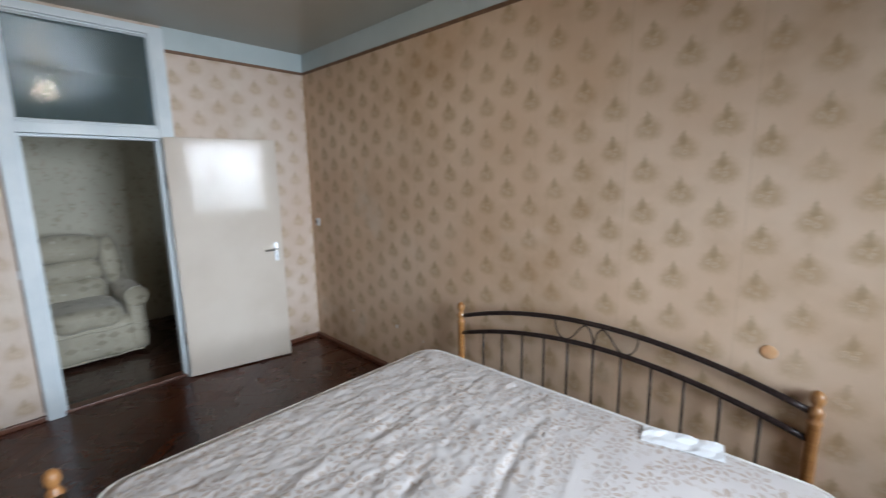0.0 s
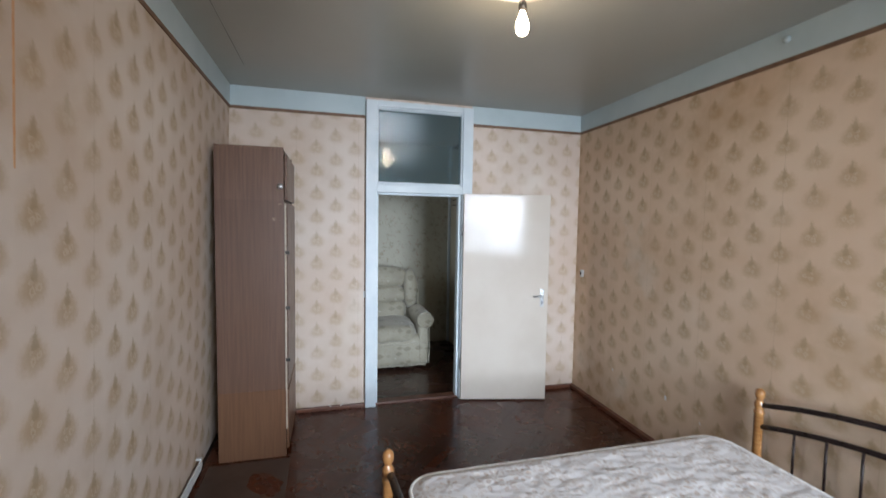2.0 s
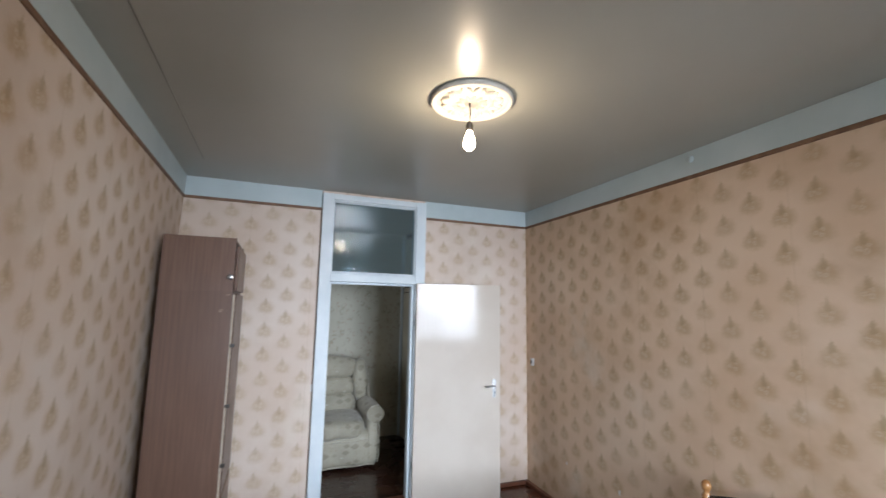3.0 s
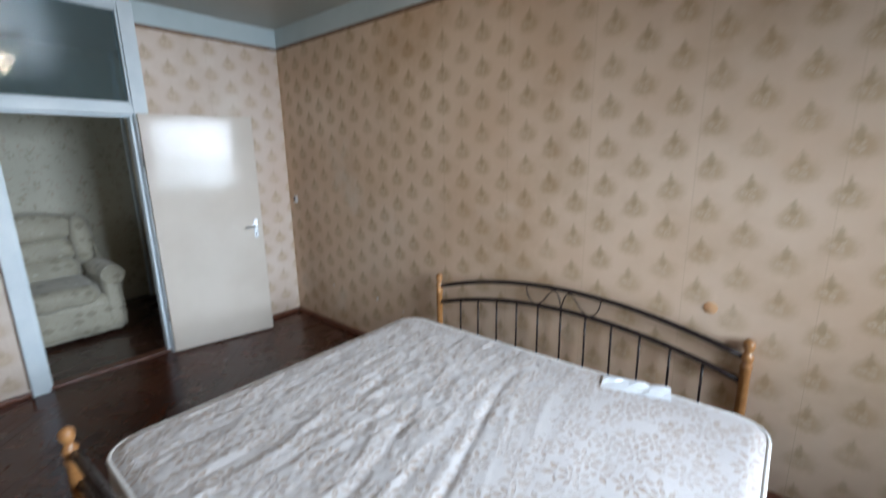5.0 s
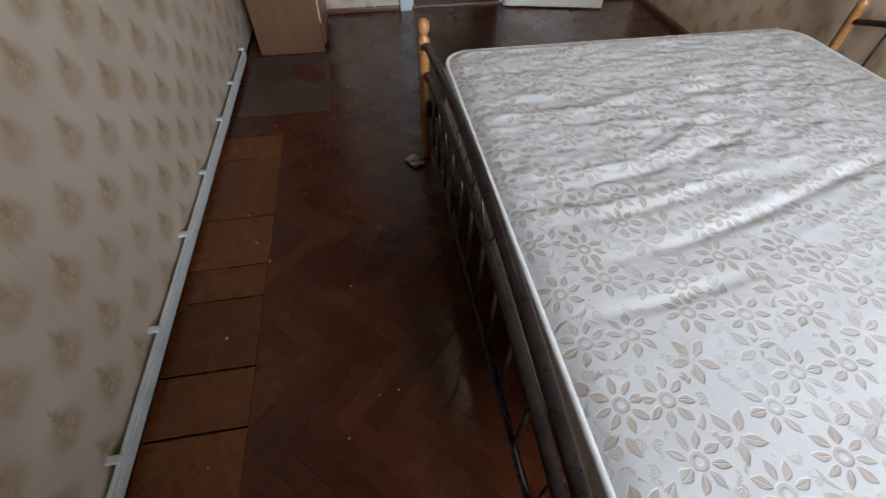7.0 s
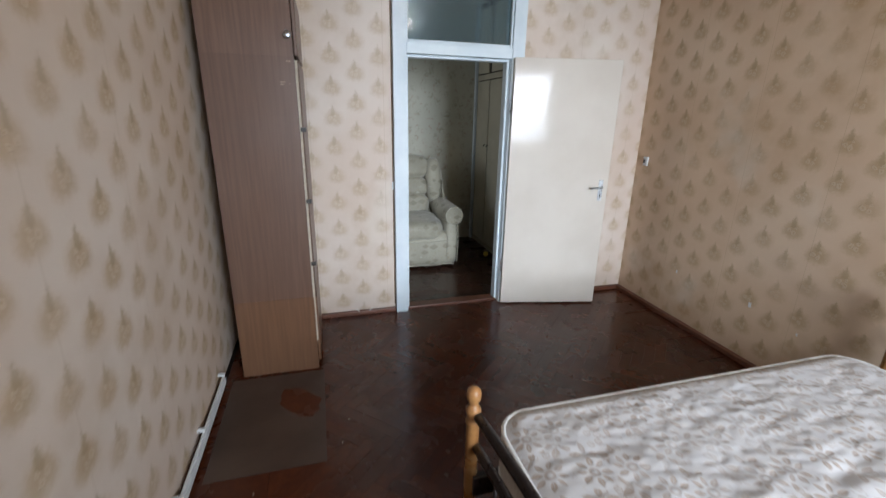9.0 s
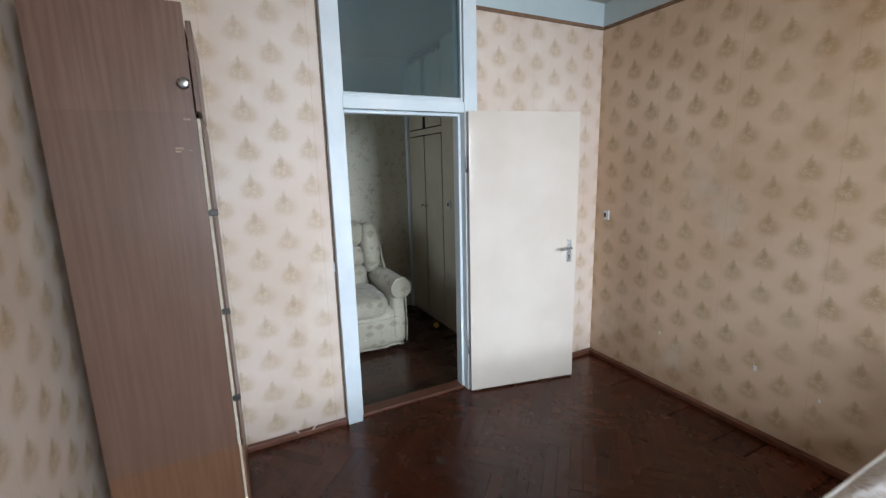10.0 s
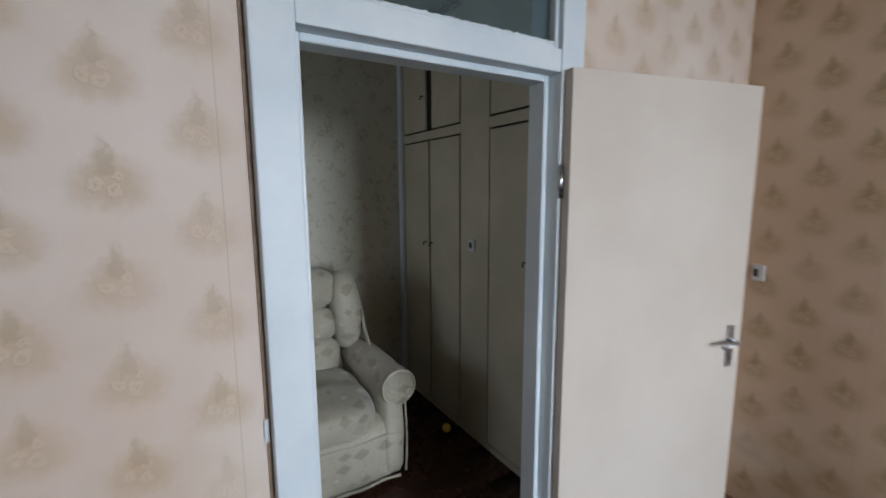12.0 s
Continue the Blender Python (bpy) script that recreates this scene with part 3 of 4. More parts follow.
part("corner_post", box((HALL_W + 0.002, -0.03, HALL_Z), (HALL_W + 0.06, -0.002, CEIL - 0.005), 0.003), white_paint, closet, "pale blue painted corner post")


def closet_door(a, b, c, d, key, ajar=0.0):
    leafd = part("closet_door", box((a + 0.014, -0.004, c + 0.012), (b - 0.014, 0.016, d - 0.012), 0.003, 1), closet_paint, closet)
    if key:
        part("key", tube([(key, -0.006, 1.24 if d < 2 else 2.3), (key, -0.03, 1.24 if d < 2 else 2.3), (key, -0.032, 1.215 if d < 2 else 2.275)], 0.005, 6), black_plastic, leafd, "small dark key")
    return leafd


closet_door(-5.40, -4.985, 0.0, 1.99, -5.03)
closet_door(-4.985, -4.575, 0.0, 1.99, -4.94)
closet_door(-4.275, -3.905, 0.0, 1.99, -3.93)
closet_door(-5.40, -5.02, 2.05, 2.78, -5.06)
closet_door(-4.96, -4.575, 2.05, 2.78, -4.93)
closet_door(-4.275, -3.88, 2.05, 2.78, 0)

sock = thing("wall_socket", "small white plastic switch plate on the closet board", "switch", (-4.44, HALL_N - 0.001, 1.277))
part("plate", box((-0.035, -0.012, -0.04), (0.035, 0, 0.04), 0.004), plastic_white, sock)
part("rocker", box((-0.012, -0.02, -0.018), (0.012, -0.012, 0.018), 0.003), black_plastic, sock, "dark rocker")

yball = thing("ball", "small yellow rubber ball on the hall floor", "ball", (-4.58, 1.298, HALL_Z))
bm = bmesh.new()
bmesh.ops.create_uvsphere(bm, u_segments=24, v_segments=14, radius=0.03)
for v in bm.verts:
    v.co.z += 0.03
    v.co *= 1 - 0.03 * (abs(v.co.z - 0.03) < 0.003)
part("shell", bm, ball_yellow, yball, "", True)

# ---- armchair ----
arm = thing("armchair", "bulky cream patterned upholstered armchair with rolled arms", "armchair", (-4.25, 0.40, HALL_Z + 0.002))
part("base", cushion((-0.45, 0, 0.215), (0.84, 0.86, 0.41), 7, rough=0.012), chair_cloth, arm, "", True)
part("seat_cushion", cushion((-0.36, 0, 0.43), (0.74, 0.60, 0.24), 4, rough=0.02, seed=2), chair_cloth, arm, "", True)
part("back_frame", cushion((-0.86, 0, 0.64), (0.24, 0.88, 0.96), 5, tilt=-0.16, rough=0.012, seed=4), chair_cloth, arm, "", True)
part("back_pillow", cushion((-0.70, 0, 0.58), (0.24, 0.54, 0.30), 3, tilt=-0.2, rough=0.02, seed=5), chair_cloth, arm, "", True)
part("back_pillow", cushion((-0.735, 0, 0.80), (0.24, 0.54, 0.24), 3, tilt=-0.2, rough=0.02, seed=6), chair_cloth, arm, "", True)
part("back_pillow", cushion((-0.78, 0, 1.03), (0.27, 0.6, 0.30), 2.6, tilt=-0.2, rough=0.02, seed=7), chair_cloth, arm, "", True)
for sgn in (-1, 1):
    part("wing", cushion((-0.73, sgn * 0.325, 0.88), (0.34, 0.19, 0.52), 2.8, tilt=-0.25, rough=0.015, seed=8 + sgn), chair_cloth, arm, "", True)
    part("arm_panel", cushion((-0.40, sgn * 0.375, 0.315), (0.74, 0.15, 0.60), 6, rough=0.012, seed=11 + sgn), chair_cloth, arm, "", True)
    bm = bmesh.new()
    rings = []
    for i in range(13):
        f = i / 12
        cx, rr = -0.80 + 0.80 * f, 0.085 + 0.02 * math.sin(math.pi * f) + (0.012 if i > 10 else 0)
        rings.append([bm.verts.new((cx, sgn * 0.385 + rr * math.cos(a), 0.585 + 0.015 * f + rr * math.sin(a))) for a in [2 * math.pi * k / 20 for k in range(20)]])
    for a, b in zip(rings, rings[1:]):
        for k in range(20):
            bm.faces.new((a[k], a[(k + 1) % 20], b[(k + 1) % 20], b[k]))
    bm.faces.new(rings[0])
    cap = bm.faces.new(rings[-1])
    inset = bmesh.ops.inset_region(bm, faces=[cap], thickness=0.02, depth=0.012)
    part("arm_roll", bm, chair_cloth, arm, "", True)
    ring = [(0.004, sgn * 0.385 + 0.096 * math.cos(2 * math.pi * k / 24), 0.60 + 0.096 * math.sin(2 * math.pi * k / 24)) for k in range(24)]
    part("piping", tube(ring, 0.007, 6, True), chair_cloth, arm, "corded seam round the arm front", True)
    for fold in range(4):
        fx = -0.80 + 0.07 * fold
        run = [(fx + 0.03 * q + 0.01 * math.sin(fold + q), sgn * (0.418 - 0.006 * fold + 0.004 * math.sin(2 * q)), 1.06 - 0.055 * fold - 0.05 * q) for q in range(7)]
        part("cloth_fold", tube(run, 0.011, 6), chair_cloth, arm, "", True)
    part("piping", tube([(-0.028 + 0.004 * math.sin(k), sgn * (0.445 - 0.003 * abs(k - 4)), 0.07 + 0.055 * k) for k in range(9)], 0.007, 6), chair_cloth, arm, "", True)

for seam_z, seam_x in ((0.315, -0.028), (0.05, -0.03)):
    part("piping", tube([(seam_x + 0.003 * math.sin(k * 1.7), -0.40 + 0.05 * k, seam_z + 0.004 * math.sin(k)) for k in range(17)], 0.008, 6), chair_cloth, arm, "corded seam across the front", True)

# ---- wardrobe ----
ward = thing("wardrobe", "tall narrow brown laminate wardrobe with doors ajar", "wardrobe", (-2.535, -1.105, 0), rz=-0.6)
D, W = 0.45, 0.64
part("side_panel", box((-0.018, 0, 0.5035), (0, D, 1.8697), 0.0003, 1), wardrobe_lam, ward)
part("lower_side_panel", box((-0.018, 0, 0), (0, D + 0.004, 0.503), 0.0015, 1), wardrobe_low, ward, "warmer brown lower side panel")
part("upper_side_panel", box((-0.018, 0, 1.8697), (0, D - 0.002, 2.242), 0.0003, 1), wardrobe_lam, ward)
part("far_side_panel", box((-W, 0, 0), (-W + 0.018, D, 2.242)), wardrobe_lam, ward)
part("back_panel", box((-W + 0.018, 0, 0.03), (-0.018, 0.006, 2.24)), chipboard, ward)
part("top_panel", box((-W + 0.018, 0.006, 2.222), (-0.018, D - 0.01, 2.24)), wardrobe_lam, ward)
for sz in (0.03, 0.495, 1.86):
    part("shelf", box((-W + 0.018, 0.006, sz), (-0.018, D - 0.01, sz + 0.018)), wardrobe_lam, ward)
dlow = part("door", box((-W + 0.005, D + 0.006, 0.05), (-0.02, D + 0.022, 0.49), 0.002, 1), wardrobe_low, ward)
dmid = part("door", box((-W + 0.005, D + 0.014, 0.52), (-0.012, D + 0.021, 1.85), 0.002, 1), wardrobe_lam, ward, "tall door standing ajar")
part("pale_edge", box((-0.0155, D + 0.001, 0.20), (-0.006, D + 0.0125, 1.85), 0.001, 1), chipboard, ward, "pale bare board edge")
dtop = part("door", box((-W + 0.005, D + 0.002, 1.875), (-0.02, D + 0.02, 2.19), 0.002, 1), wardrobe_lam, ward)
for hz in (0.72, 1.10, 1.50):
    part("hinge", box((-0.014, D + 0.004, hz - 0.012), (0.002, D + 0.034, hz + 0.012), 0.003), black_plastic, ward, "small dark hinge")
part("knob", lathe([(0.006, 0), (0.006, 0.01), (0.019, 0.013), (0.02, 0.02), (0.012, 0.025)], 18), steel, ward, "round chrome cap", True).matrix_basis = pose(0, D - 0.024, 1.968, 0, 90, 0)
for py, pz, r in ((D - 0.03, 1.845, 0.012), (D - 0.03, 1.735, 0.004), (D - 0.065, 1.742, 0.013), (D - 0.07, 1.73, 0.009)):
    part("chip_mark", box((0, py - r, pz - r * 0.3), (0.001, py + r, pz + r * 0.3), 0.0004, 1), chip_tan, ward)

# ---- bed ----
BX0, BX1, BY0, BY1 = -1.15, 0.755, -0.10, 2.068
bed = thing("bed", "double bed with dark iron arched rails and pine posts", "bed", (0, 0, 0))


def post(x, y, top):
    prof = [(0.022, 0), (0.024, 0.03), (0.024, top - 0.15), (0.027, top - 0.145), (0.027, top - 0.135), (0.02, top - 0.125), (0.026, top - 0.105), (0.028, top - 0.09), (0.017, top - 0.072), (0.015, top - 0.066),
            (0.024, top - 0.05), (0.0265, top - 0.032), (0.023, top - 0.014), (0.012, top - 0.003), (0.003, top)]
    return lathe(prof, 20, (x, y, 0))


for x in (BX0, BX1):
    part("head_post", post(x, BY1, 0.80), pine, bed, "turned varnished pine post", True)
    part("foot_post", post(x, BY0, 0.71), pine, bed, "turned varnished pine post", True)


def arch(y, ends, rise, n=28):
    mid, half = (BX0 + BX1) / 2, (BX1 - BX0) / 2 - 0.02
    return [(mid + half * f, y, ends + rise * (1 - f * f)) for f in [-1 + 2 * k / n for k in range(n + 1)]]


def at_arch(x, ends, rise):
    mid, half = (BX0 + BX1) / 2, (BX1 - BX0) / 2 - 0.02
    return ends + rise * (1 - ((x - mid) / half) ** 2)


for nm, y, top_end, top_rise, low_end, low_rise, foot in (("head", BY1, 0.705, 0.155, 0.58, 0.15, 0.30), ("foot", BY0 + 0.01, 0.60, 0.095, 0.47, 0.09, 0.20)):
    thick = 0.0145 if nm == "head" else 0.018
    part(nm + "_top_rail", tube(arch(y, top_end, top_rise), thick, 10), bed_iron, bed, "", True)
    part(nm + "_lower_rail", tube(arch(y, low_end, low_rise), thick - 0.0003, 10), bed_iron, bed, "", True)
    part(nm + "_bottom_rail", tube([(BX0, y, foot), (BX1, y, foot)], 0.012, 10), bed_iron, bed, "", True)
    for k in range(12):
        x = -0.951 + 0.153 * k
        if x < BX1 - 0.05:
            part("spindle", tube([(x, y, foot), (x, y, at_arch(x, low_end, low_rise))], 0.0065, 8), bed_iron, bed, "", True)
    mid = (BX0 + BX1) / 2
    bend = [(0.235, 0.95), (0.232, 0.6), (0.208, 0.22), (0.165, 0.07), (0.122, 0.27), (0.088, 0.62), (0.05, 0.86), (0.018, 0.62), (0.0, 0.05)]
    for sgn in (-1, 1):
        pts = []
        for k in range(len(bend) - 1):
            p = [bend[max(0, min(len(bend) - 1, k + d))] for d in (-1, 0, 1, 2)]
            for q in range(5):
                f = q / 5
                dx, up = (0.5 * (2 * p[1][c] + (p[2][c] - p[0][c]) * f + (2 * p[0][c] - 5 * p[1][c] + 4 * p[2][c] - p[3][c]) * f * f + (3 * p[1][c] - p[0][c] - 3 * p[2][c] + p[3][c]) * f ** 3) for c in (0, 1))
                x = mid + 0.012 + sgn * dx
                low, high = at_arch(x, low_end, low_rise), at_arch(x, top_end, top_rise)
                pts.append((x, y, low + (high - low) * up))
        part("scroll", tube(pts, 0.004, 6), bed_iron, bed, "thin iron scroll", True)
for x in (BX0 + 0.02, BX1 - 0.02):
    part("side_rail", box((x - 0.015, BY0, 0.26), (x + 0.015, BY1, 0.345), 0.004), bed_iron, bed)
for k in range(13):
    y = BY0 + 0.12 + 0.16 * k
    part("slat", box((BX0 + 0.035, y - 0.035, 0.325), (BX1 - 0.035, y + 0.035, 0.345), 0.003, 1), pine, bed)

# ---- mattress ----
MX0, MX1, MY0, MY1, MTOP, MBOT = -1.185, 0.878, -0.012, 1.79, 0.563, 0.347
mattress = thing("mattress", "cream mattress woven with taupe flowers, wrinkled, on the bed", "mattress", ((MX0 + MX1) / 2, (MY0 + MY1) / 2, MBOT))
HX, HYM, R = (MX1 - MX0) / 2, (MY1 - MY0) / 2, 0.13


def rounded(px, py):
    qx, qy = max(-HX + R, min(HX - R, px)), max(-HYM + R, min(HYM - R, py))
    dx, dy = px - qx, py - qy
    if dx and dy:
        k = max(abs(dx), abs(dy)) / math.hypot(dx, dy)
        dx, dy = dx * k, dy * k
    return qx + dx, qy + dy


def creases(px, py):
    """Long soft folds running across the mattress, most in its middle, and finer puckers."""
    w = noise.noise(Vector((px * 0.9, py * 0.9, 3.1)))
    s = px + 0.16 * py + 0.2 * w
    band = math.exp(-((px + 0.25) / 0.6) ** 2)
    ridge = 1 - abs(noise.noise(Vector((s * 6.0, py * 1.3, 0.7)))) * 2.2
    fold = 0.0045 * band * max(0, ridge) ** 3
    deep = 0
    for place, depth, span, mid in ((0.16, 0.009, 0.75, 0.0), (-0.02, 0.005, 0.4, -0.45), (-0.2, 0.006, 0.5, -0.3), (0.34, 0.006, 0.3, -0.55), (-0.5, 0.004, 0.5, 0.2)):
        reach = max(0, 1 - ((py - mid) / span) ** 2)
        deep -= 0.8 * depth * reach * math.exp(-((s - place) / 0.022) ** 2)
        deep += depth * 0.25 * reach * math.exp(-((s - place + 0.06) / 0.04) ** 2)
    left = 1 / (1 + math.exp((px - 0.1) * 9))
    pucker = left * (0.0045 * noise.noise(Vector((px * 24, py * 15, 5))) + 0.0035 * noise.noise(Vector((px * 40, py * 26, 1))) + 0.005 * noise.noise(Vector((px * 11, py * 7, 9)))) + 0.003 * noise.noise(Vector((px * 6, py * 5, 2)))
    return fold + deep + pucker


NXM, NYM = 210, 160
bm = bmesh.new()
grid = []
for j in range(NYM + 1):
    row = []
    for i in range(NXM + 1):
        ex, ey = HX * (-1 + 2 * i / NXM), HYM * (-1 + 2 * j / NYM)
        px, py = rounded(ex, ey)
        d = min(HX - abs(ex), HYM - abs(ey))
        f = min(1.0, d / 0.07)
        z = MTOP - MBOT - 0.022 * (1 - f) ** 2 + creases(px, py) * f + 0.012 * math.cos(px / HX * 1.5) * math.cos(py / HYM * 1.5)
        row.append(bm.verts.new((px, py, z)))
    grid.append(row)
for a, b in zip(grid, grid[1:]):
    for i in range(NXM):
        bm.faces.new((a[i], a[i + 1], b[i + 1], b[i]))
part("top_panel", bm, mattress_cloth, mattress, "", True)
outline = []
for i in range(160):
    f = i / 160 * 4
    s, u = int(f), (f - int(f)) * 2 - 1
    ex, ey = ((u, -1), (1, u), (-u, 1), (-1, -u))[s]
    outline.append(rounded(ex * HX, ey * HYM))
rim = MTOP - MBOT - 0.022
bm = bmesh.new()
rings = []
for k in range(7):
    f = k / 6
    out = 1 + 0.008 * math.sin(math.pi * f)
    rings.append([bm.verts.new((x * out + 0.004 * noise.noise(Vector((x * 9, y * 9, f * 3))), y * out + 0.004 * noise.noise(Vector((y * 9, x * 9, f * 3))), rim * f)) for x, y in outline])
for a, b in zip(rings, rings[1:]):
    for k in range(160):
        bm.faces.new((a[k], a[(k + 1) % 160], b[(k + 1) % 160], b[k]))
bm.faces.new(rings[0][::-1])
part("side_panel", bm, side_cloth, mattress, "plain cream border", True)
for z in (rim, 0.012):
    part("piping", tube([(x, y, z) for x, y in outline], 0.009, 8, True), piping_white, mattress, "white piping", True)

# crumpled paper at the head of the mattress
sheet = thing("paper_sheet", "crumpled white paper sheet on the mattress", "paper", (0.36, 1.71, MTOP + 0.004), rz=12)
bm = bmesh.new()
rows = [[bm.verts.new((-0.15 + 0.03 * i, -0.06 + 0.03 * j, 0.006 + 0.006 * noise.noise(Vector((i * 0.6, j * 0.8, 2))) + 0.006 * abs(math.sin(i * 0.9)) * (j > 2))) for i in range(11)] for j in range(5)]
for a, b in zip(rows, rows[1:]):
    for i in range(10):
        bm.faces.new((a[i], a[i + 1], b[i + 1], b[i]))
extr = bmesh.ops.extrude_face_region(bm, geom=list(bm.faces))
for v in [g for g in extr["geom"] if isinstance(g, bmesh.types.BMVert)]:
    v.co.z -= 0.002
part("leaf", bm, paper_white, sheet)

# ---- ceiling rose and bulb ----
rose = thing("ceiling_rose", "round moulded cream plaster ceiling rose", "ceiling rose", (-1.11, 0.495, CEIL))
part("disc", lathe([(0.211, 0.0), (0.213, -0.014), (0.205, -0.026), (0.194, -0.02), (0.186, -0.010), (0.178, -0.02), (0.168, -0.012), (0.106, -0.010), (0.1, -0.024), (0.09, -0.014), (0.03, -0.02), (0.004, -0.024)], 56), plaster_white, rose, "", True)
for k in range(24):
    a = 2 * math.pi * k / 24
    bm = cushion((0, 0, 0), (0.058, 0.024, 0.03), 2, rough=0.006, seed=k % 3, res=6)
    ob = part("moulded_leaf", bm, plaster_white, rose, "", True)
    ob.matrix_basis = pose(0.137 * math.cos(a), 0.137 * math.sin(a), -0.014, 0, 0, math.degrees(a) + (22 if k % 2 else -22))
for k in range(12):
    a = 2 * math.pi * (k + 0.5) / 12
    ob = part("moulded_bead", cushion((0, 0, 0), (0.045, 0.02, 0.026), 2, rough=0.003, res=6), plaster_white, rose, "", True)
    ob.matrix_basis = pose(0.06 * math.cos(a), 0.06 * math.sin(a), -0.018, 0, 0, math.degrees(a))
pend = thing("bulb_pendant", "lit bare bulb hanging in a dark holder", "lamp", (-1.105, 0.48, CEIL - 0.026))
part("cord", tube([(0, 0, 0.004), (0.004, 0.004, -0.05), (0, 0, -0.105)], 0.004, 8), black_plastic, pend)
part("holder", lathe([(0.008, -0.145), (0.019, -0.145), (0.019, -0.115), (0.014, -0.1), (0.006, -0.095)], 16), black_plastic, pend, "dark bulb holder", True)
bulb = part("bulb", lathe([(0.012, -0.145), (0.014, -0.155), (0.022, -0.175), (0.03, -0.2), (0.031, -0.215), (0.026, -0.235), (0.013, -0.246), (0.002, -0.248)], 20), bulb_glow, pend, "glowing glass bulb", True)
bulb.visible_shadow = False

# ---- small fixtures ----
cond = thing("cable_duct", "white plastic cable duct clipped along the skirting", "cable duct", (0, WALL_S - 0.018, 0))
part("duct", box((-2.44, 0.0225, 0.03), (WALL_E - 0.02, 0.036, 0.0915), 0.004), plastic_white, cond)
part("duct_ridge", box((-2.44, 0.0365, 0.05), (WALL_E - 0.02, 0.04, 0.075), 0.001, 1), plastic_white, cond)
for k in range(11):
    x = 1.14 - 0.445 * k + 0.02 * math.sin(k * 3)
    if x > -2.44:
        part("clip", box((x - 0.012, 0.0, 0.092), (x + 0.012, 0.038, 0.106), 0.003), plastic_white, cond)
sw = thing("light_switch", "white wall socket with a dark hole in the corner", "switch", (-3.147, WALL_N - 0.0025, 1.232))
part("plate", box((-0.026, -0.012, -0.038), (0.026, 0, 0.038), 0.004), plastic_white, sw)
part("rocker", box((-0.018, -0.018, -0.018), (0.0, -0.012, 0.018), 0.002), black_plastic, sw, "dark rocker")
mark = thing("orange_stain", "small round orange stain on the wallpaper", "stain", (0.578, WALL_N - 0.077, 0.905))
part("patch", lathe([(0.030, -0.0015), (0.031, 0), (0.028, 0.0015)], 18), orange_mark, mark, "", True).matrix_basis = pose(0, -0.0016, 0, 90, 0, 0)
loop = thing("cable_loop", "short white cable loop hanging at the skirting", "cable", (-3.245, -0.285, 0.05))
part("cable", tube([(0.004, -0.065 + 0.013 * k, -0.045 * math.sin(math.pi * k / 10) + 0.008) for k in range(11)], 0.004, 8), cable_grey, loop, "", True)
knobc = thing("round_cover_cap", "small round painted cover cap on the blue band", "cover cap", (-1.173, WALL_N - 0.046, 2.79))
part("cap", lathe([(0.022, 0), (0.023, 0.006), (0.014, 0.014), (0.003, 0.016)], 16), band_paint, knobc, "", True).matrix_basis = pose(0, 0, 0, 90, 0, 0)

# ---- parquet, last ----
floor = tagged(thing("floor", "worn dark red-brown varnished herringbone parquet floor", "floor", (0, 0, 0)), kind="structure")
FX_A, FX_B, FY_A, FY_B = WALL_W + 0.006, WALL_E - 0.002, -0.875, 1.86
PW, K = 0.068, 6


def board_mesh(lx, ly):
    b = box((-lx / 2 + 0.0003, -ly / 2 + 0.0003, -0.018), (lx / 2 - 0.0003, ly / 2 - 0.0003, 0.0), 0.0006, 1)
    me = bpy.data.meshes.new("parquet_block")
    b.to_mesh(me)
    b.free()
    me.materials.append(parquet_piece)
    return me


full = board_mesh(PW * K, PW)
rest = bmesh.new()
c45, count = math.sqrt(0.5), 0
rng = random.Random(4)
near = []
for i in range(-75, 76):
    for m in range(-8, 9):
        for kind in (0, 1):
            if kind == 0:
                gx, gy = i + 2 * K * m + K / 2, i + 0.5
            else:
                gx, gy = i + 2 * K * m + 0.5, i - 2 * K + 1 + K / 2
            x, y = (gx - gy) * c45 * PW - 0.9, (gx + gy) * c45 * PW + 0.4
            if FX_A - 0.17 < x < FX_B + 0.17 and FY_A - 0.17 < y < FY_B + 0.17:
                near.append((x, y, 45 + 90 * kind))
for x, y, ang in near:
    lift = rng.uniform(-0.0006, 0.0004)
    inside = FX_A + 0.17 < x < FX_B - 0.17 and FY_A + 0.17 < y < FY_B - 0.17
    m = pose(x, y, lift, rng.uniform(-0.12, 0.12), rng.uniform(-0.12, 0.12), ang)
    if inside and count < 290 and (y < 0.6 or x < -1.1) and x < 0.6:
        ob = new("parquet_block", full)
        ob.matrix_basis, ob.parent = m, floor
        count += 1
    else:
        b = box((-PW * K / 2 + 0.0003, -PW / 2 + 0.0003, -0.018), (PW * K / 2 - 0.0003, PW / 2 - 0.0003, 0.0), 0.0006, 1)
        b.transform(m)
        if not inside:
            for co, no in (((FX_A, 0, 0), (-1, 0, 0)), ((FX_B, 0, 0), (1, 0, 0)), ((0, FY_A, 0), (0, -1, 0)), ((0, FY_B, 0), (0, 1, 0))):
                bmesh.ops.bisect_plane(b, geom=b.verts[:] + b.edges[:] + b.faces[:], plane_co=co, plane_no=no, clear_outer=True)
                edges = [e for e in b.edges if e.is_boundary]
                if edges:
                    bmesh.ops.holes_fill(b, edges=edges)
        tmp = bpy.data.meshes.new("tmp")
        b.to_mesh(tmp)
        rest.from_mesh(tmp)
        bpy.data.meshes.remove(tmp)
        b.free()
tagged(part("parquet_rest", rest, parquet_rest, floor), kind="stuff")
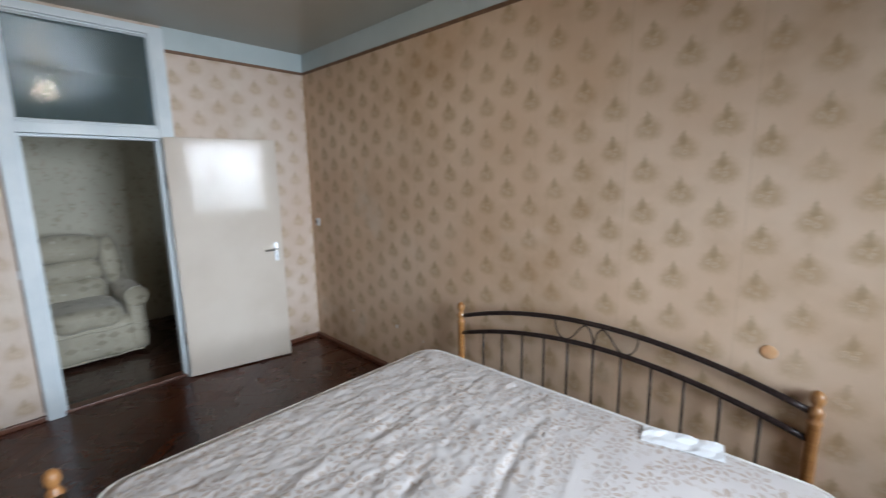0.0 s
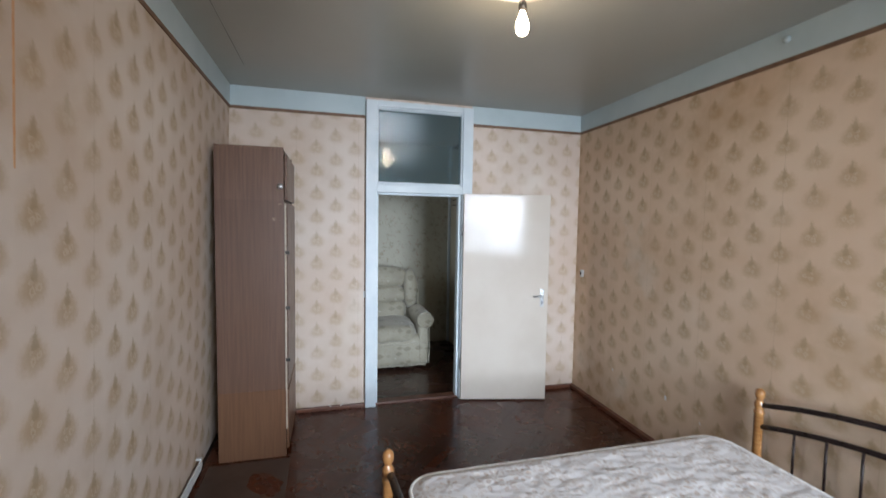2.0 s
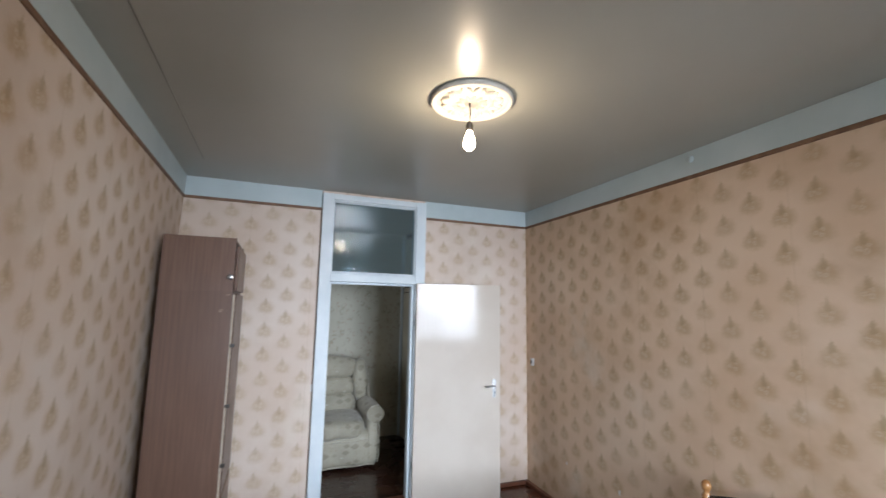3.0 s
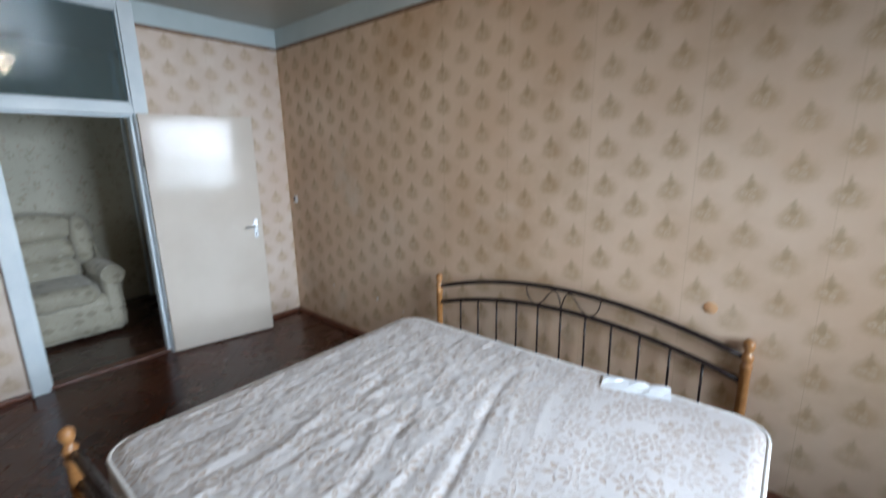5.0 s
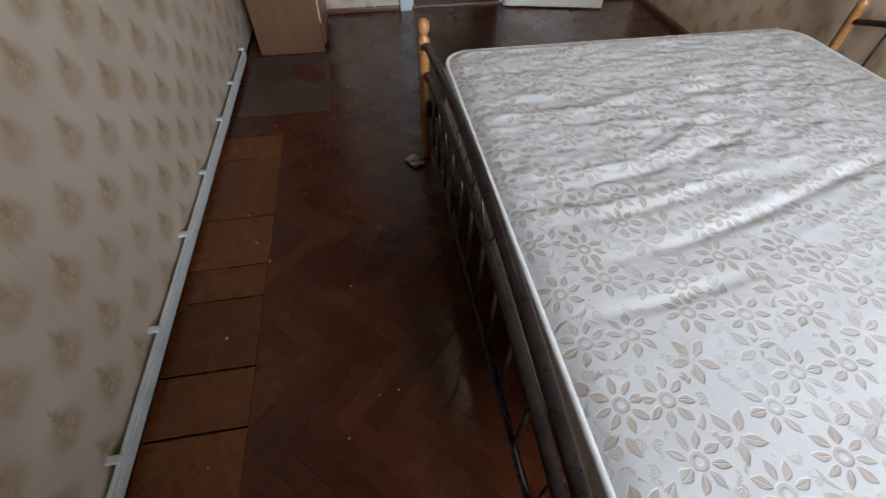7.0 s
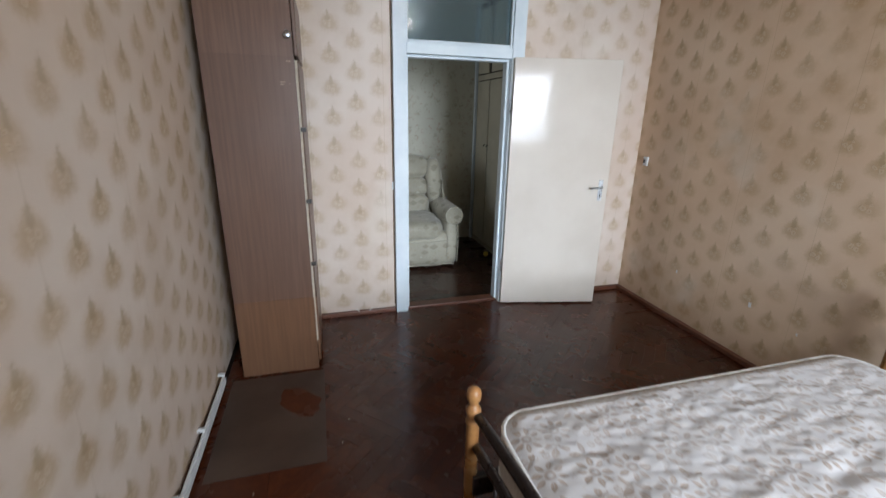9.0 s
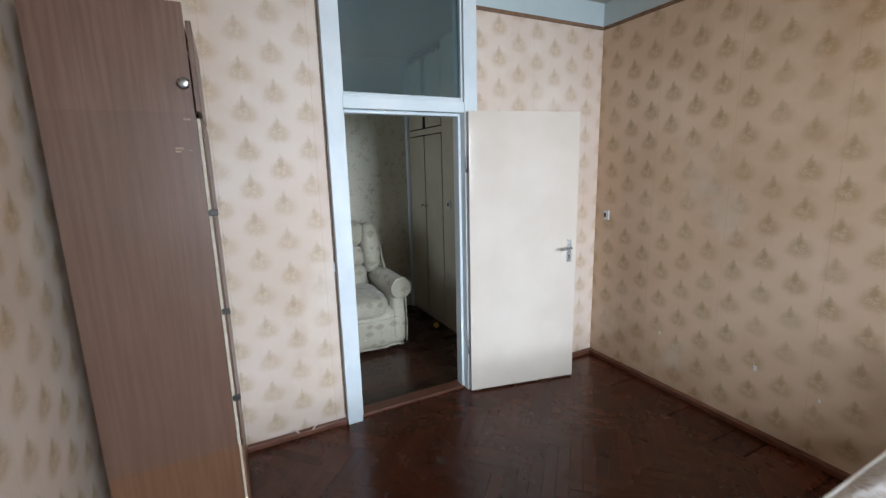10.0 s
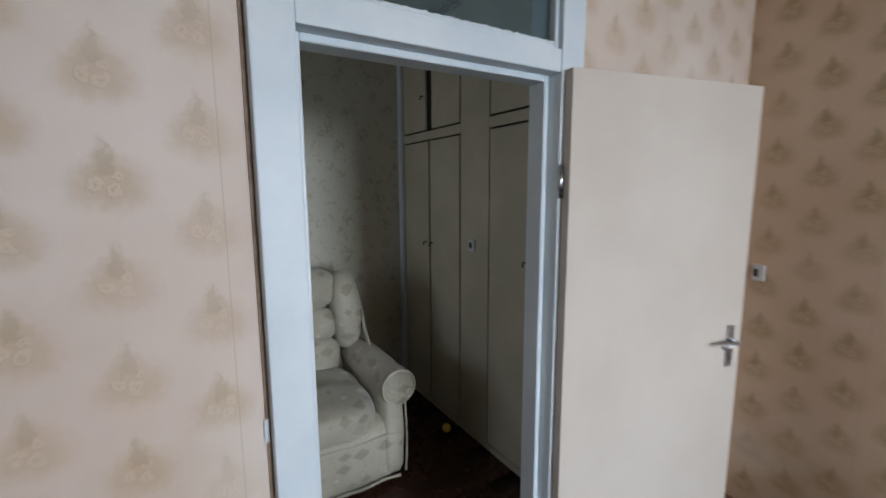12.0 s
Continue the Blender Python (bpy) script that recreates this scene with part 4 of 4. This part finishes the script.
# straight border boards along both long walls
for ya, yb, mat in ((WALL_S + 0.005, FY_A - 0.002, parquet_strip), (FY_B + 0.002, WALL_N - 0.043, parquet_piece)):
    x = WALL_W + 0.004
    step = 0
    while x < WALL_E - 0.05:
        wdt = min((0.31, 0.215, 0.46, 0.3, 0.17)[step % 5], WALL_E - 0.002 - x)
        part("border_board", box((x + 0.004, ya, -0.018), (x + wdt - 0.004, yb, rng.uniform(-0.001, 0.0006)), 0.0015, 1), mat if x > -1.7 else parquet_piece, floor)
        x += wdt
        step += 1

# dull patch by the wardrobe, scraps and flecks on the boards
dull = plain("dull_grey_brown_lino", (0.045, 0.026, 0.018), (0.075, 0.046, 0.033), 0.42, 3.0, 0.001, 60)
bm = bmesh.new()
bm_box(bm, (-2.5, -1.16, 0.0012), (-1.705, -0.62, 0.0035), 0.001, 1)
tagged(mesh_object("floor_patch", bm, dull), "dull grey-brown floor patch in front of the wardrobe", "floor patch", kind="structure")
scrap = thing("foil_wrapper", "crumpled shiny foil wrapper by the bed post", "wrapper", (-1.11, -0.17, 0.0015), rz=30)
bm = bmesh.new()
rows = [[bm.verts.new((-0.05 + 0.0125 * i, -0.035 + 0.0125 * j, 0.014 + 0.022 * noise.noise(Vector((i * 0.9, j * 0.9, 7))))) for i in range(9)] for j in range(6)]
for a, c in zip(rows, rows[1:]):
    for i in range(8):
        bm.faces.new((a[i], a[i + 1], c[i + 1], c[i]))
low = min(v.co.z for v in bm.verts)
for v in bm.verts:
    v.co.z -= low - 0.001
extr = bmesh.ops.extrude_face_region(bm, geom=list(bm.faces))
for v in [g for g in extr["geom"] if isinstance(g, bmesh.types.BMVert)]:
    v.co.z += 0.0008
part("foil", bm, steel, scrap)
bm = bmesh.new()
frng = random.Random(9)
for k in range(26):
    x, y, q = frng.uniform(-2.6, 0.5), frng.uniform(-1.0, -0.25), frng.uniform(0.003, 0.008)
    v = [bm.verts.new((x + q * math.cos(a) * frng.uniform(0.5, 1), y + q * math.sin(a) * frng.uniform(0.5, 1), zz)) for zz in (0.0008, 0.0022) for a in (0, 1.6, 3.1, 4.7)]
    bm.faces.new(v[4:])
    for i in range(4):
        bm.faces.new((v[i], v[(i + 1) % 4], v[4 + (i + 1) % 4], v[4 + i]))
tagged(mesh_object("paint_flakes", bm, chipboard), "small pale flakes strewn on the parquet", "flakes", kind="stuff")
for sx, sy, sr, sz, turn in ((-1.95, 0.62, 0.06, 0, 0), (-2.62, 0.35, 0.035, 0, 0), (-1.62, 0.95, 0.04, 0, 0), (-2.2, -0.76, 0.15, 0.0024, 25)):
    bm = bmesh.new()
    ring = [bm.verts.new((sr * (1 + 0.45 * noise.noise(Vector((math.cos(a) * 2 + sx, math.sin(a) * 2, 1)))) * math.cos(a), 0.6 * sr * (1 + 0.45 * noise.noise(Vector((math.cos(a) * 2, math.sin(a) * 2 + sy, 4)))) * math.sin(a), 0.0012)) for a in [2 * math.pi * k / 20 for k in range(20)]]
    face = bm.faces.new(ring)
    up = bmesh.ops.extrude_face_region(bm, geom=[face])
    for v in [g for g in up["geom"] if isinstance(g, bmesh.types.BMVert)]:
        v.co.z += 0.0006
    ob = tagged(mesh_object("floor_stain", bm, parquet_piece if sz else dull), "dark worn stain in the parquet varnish", "stain", kind="structure")
    ob.matrix_basis = pose(sx, sy, sz, 0, 0, turn)
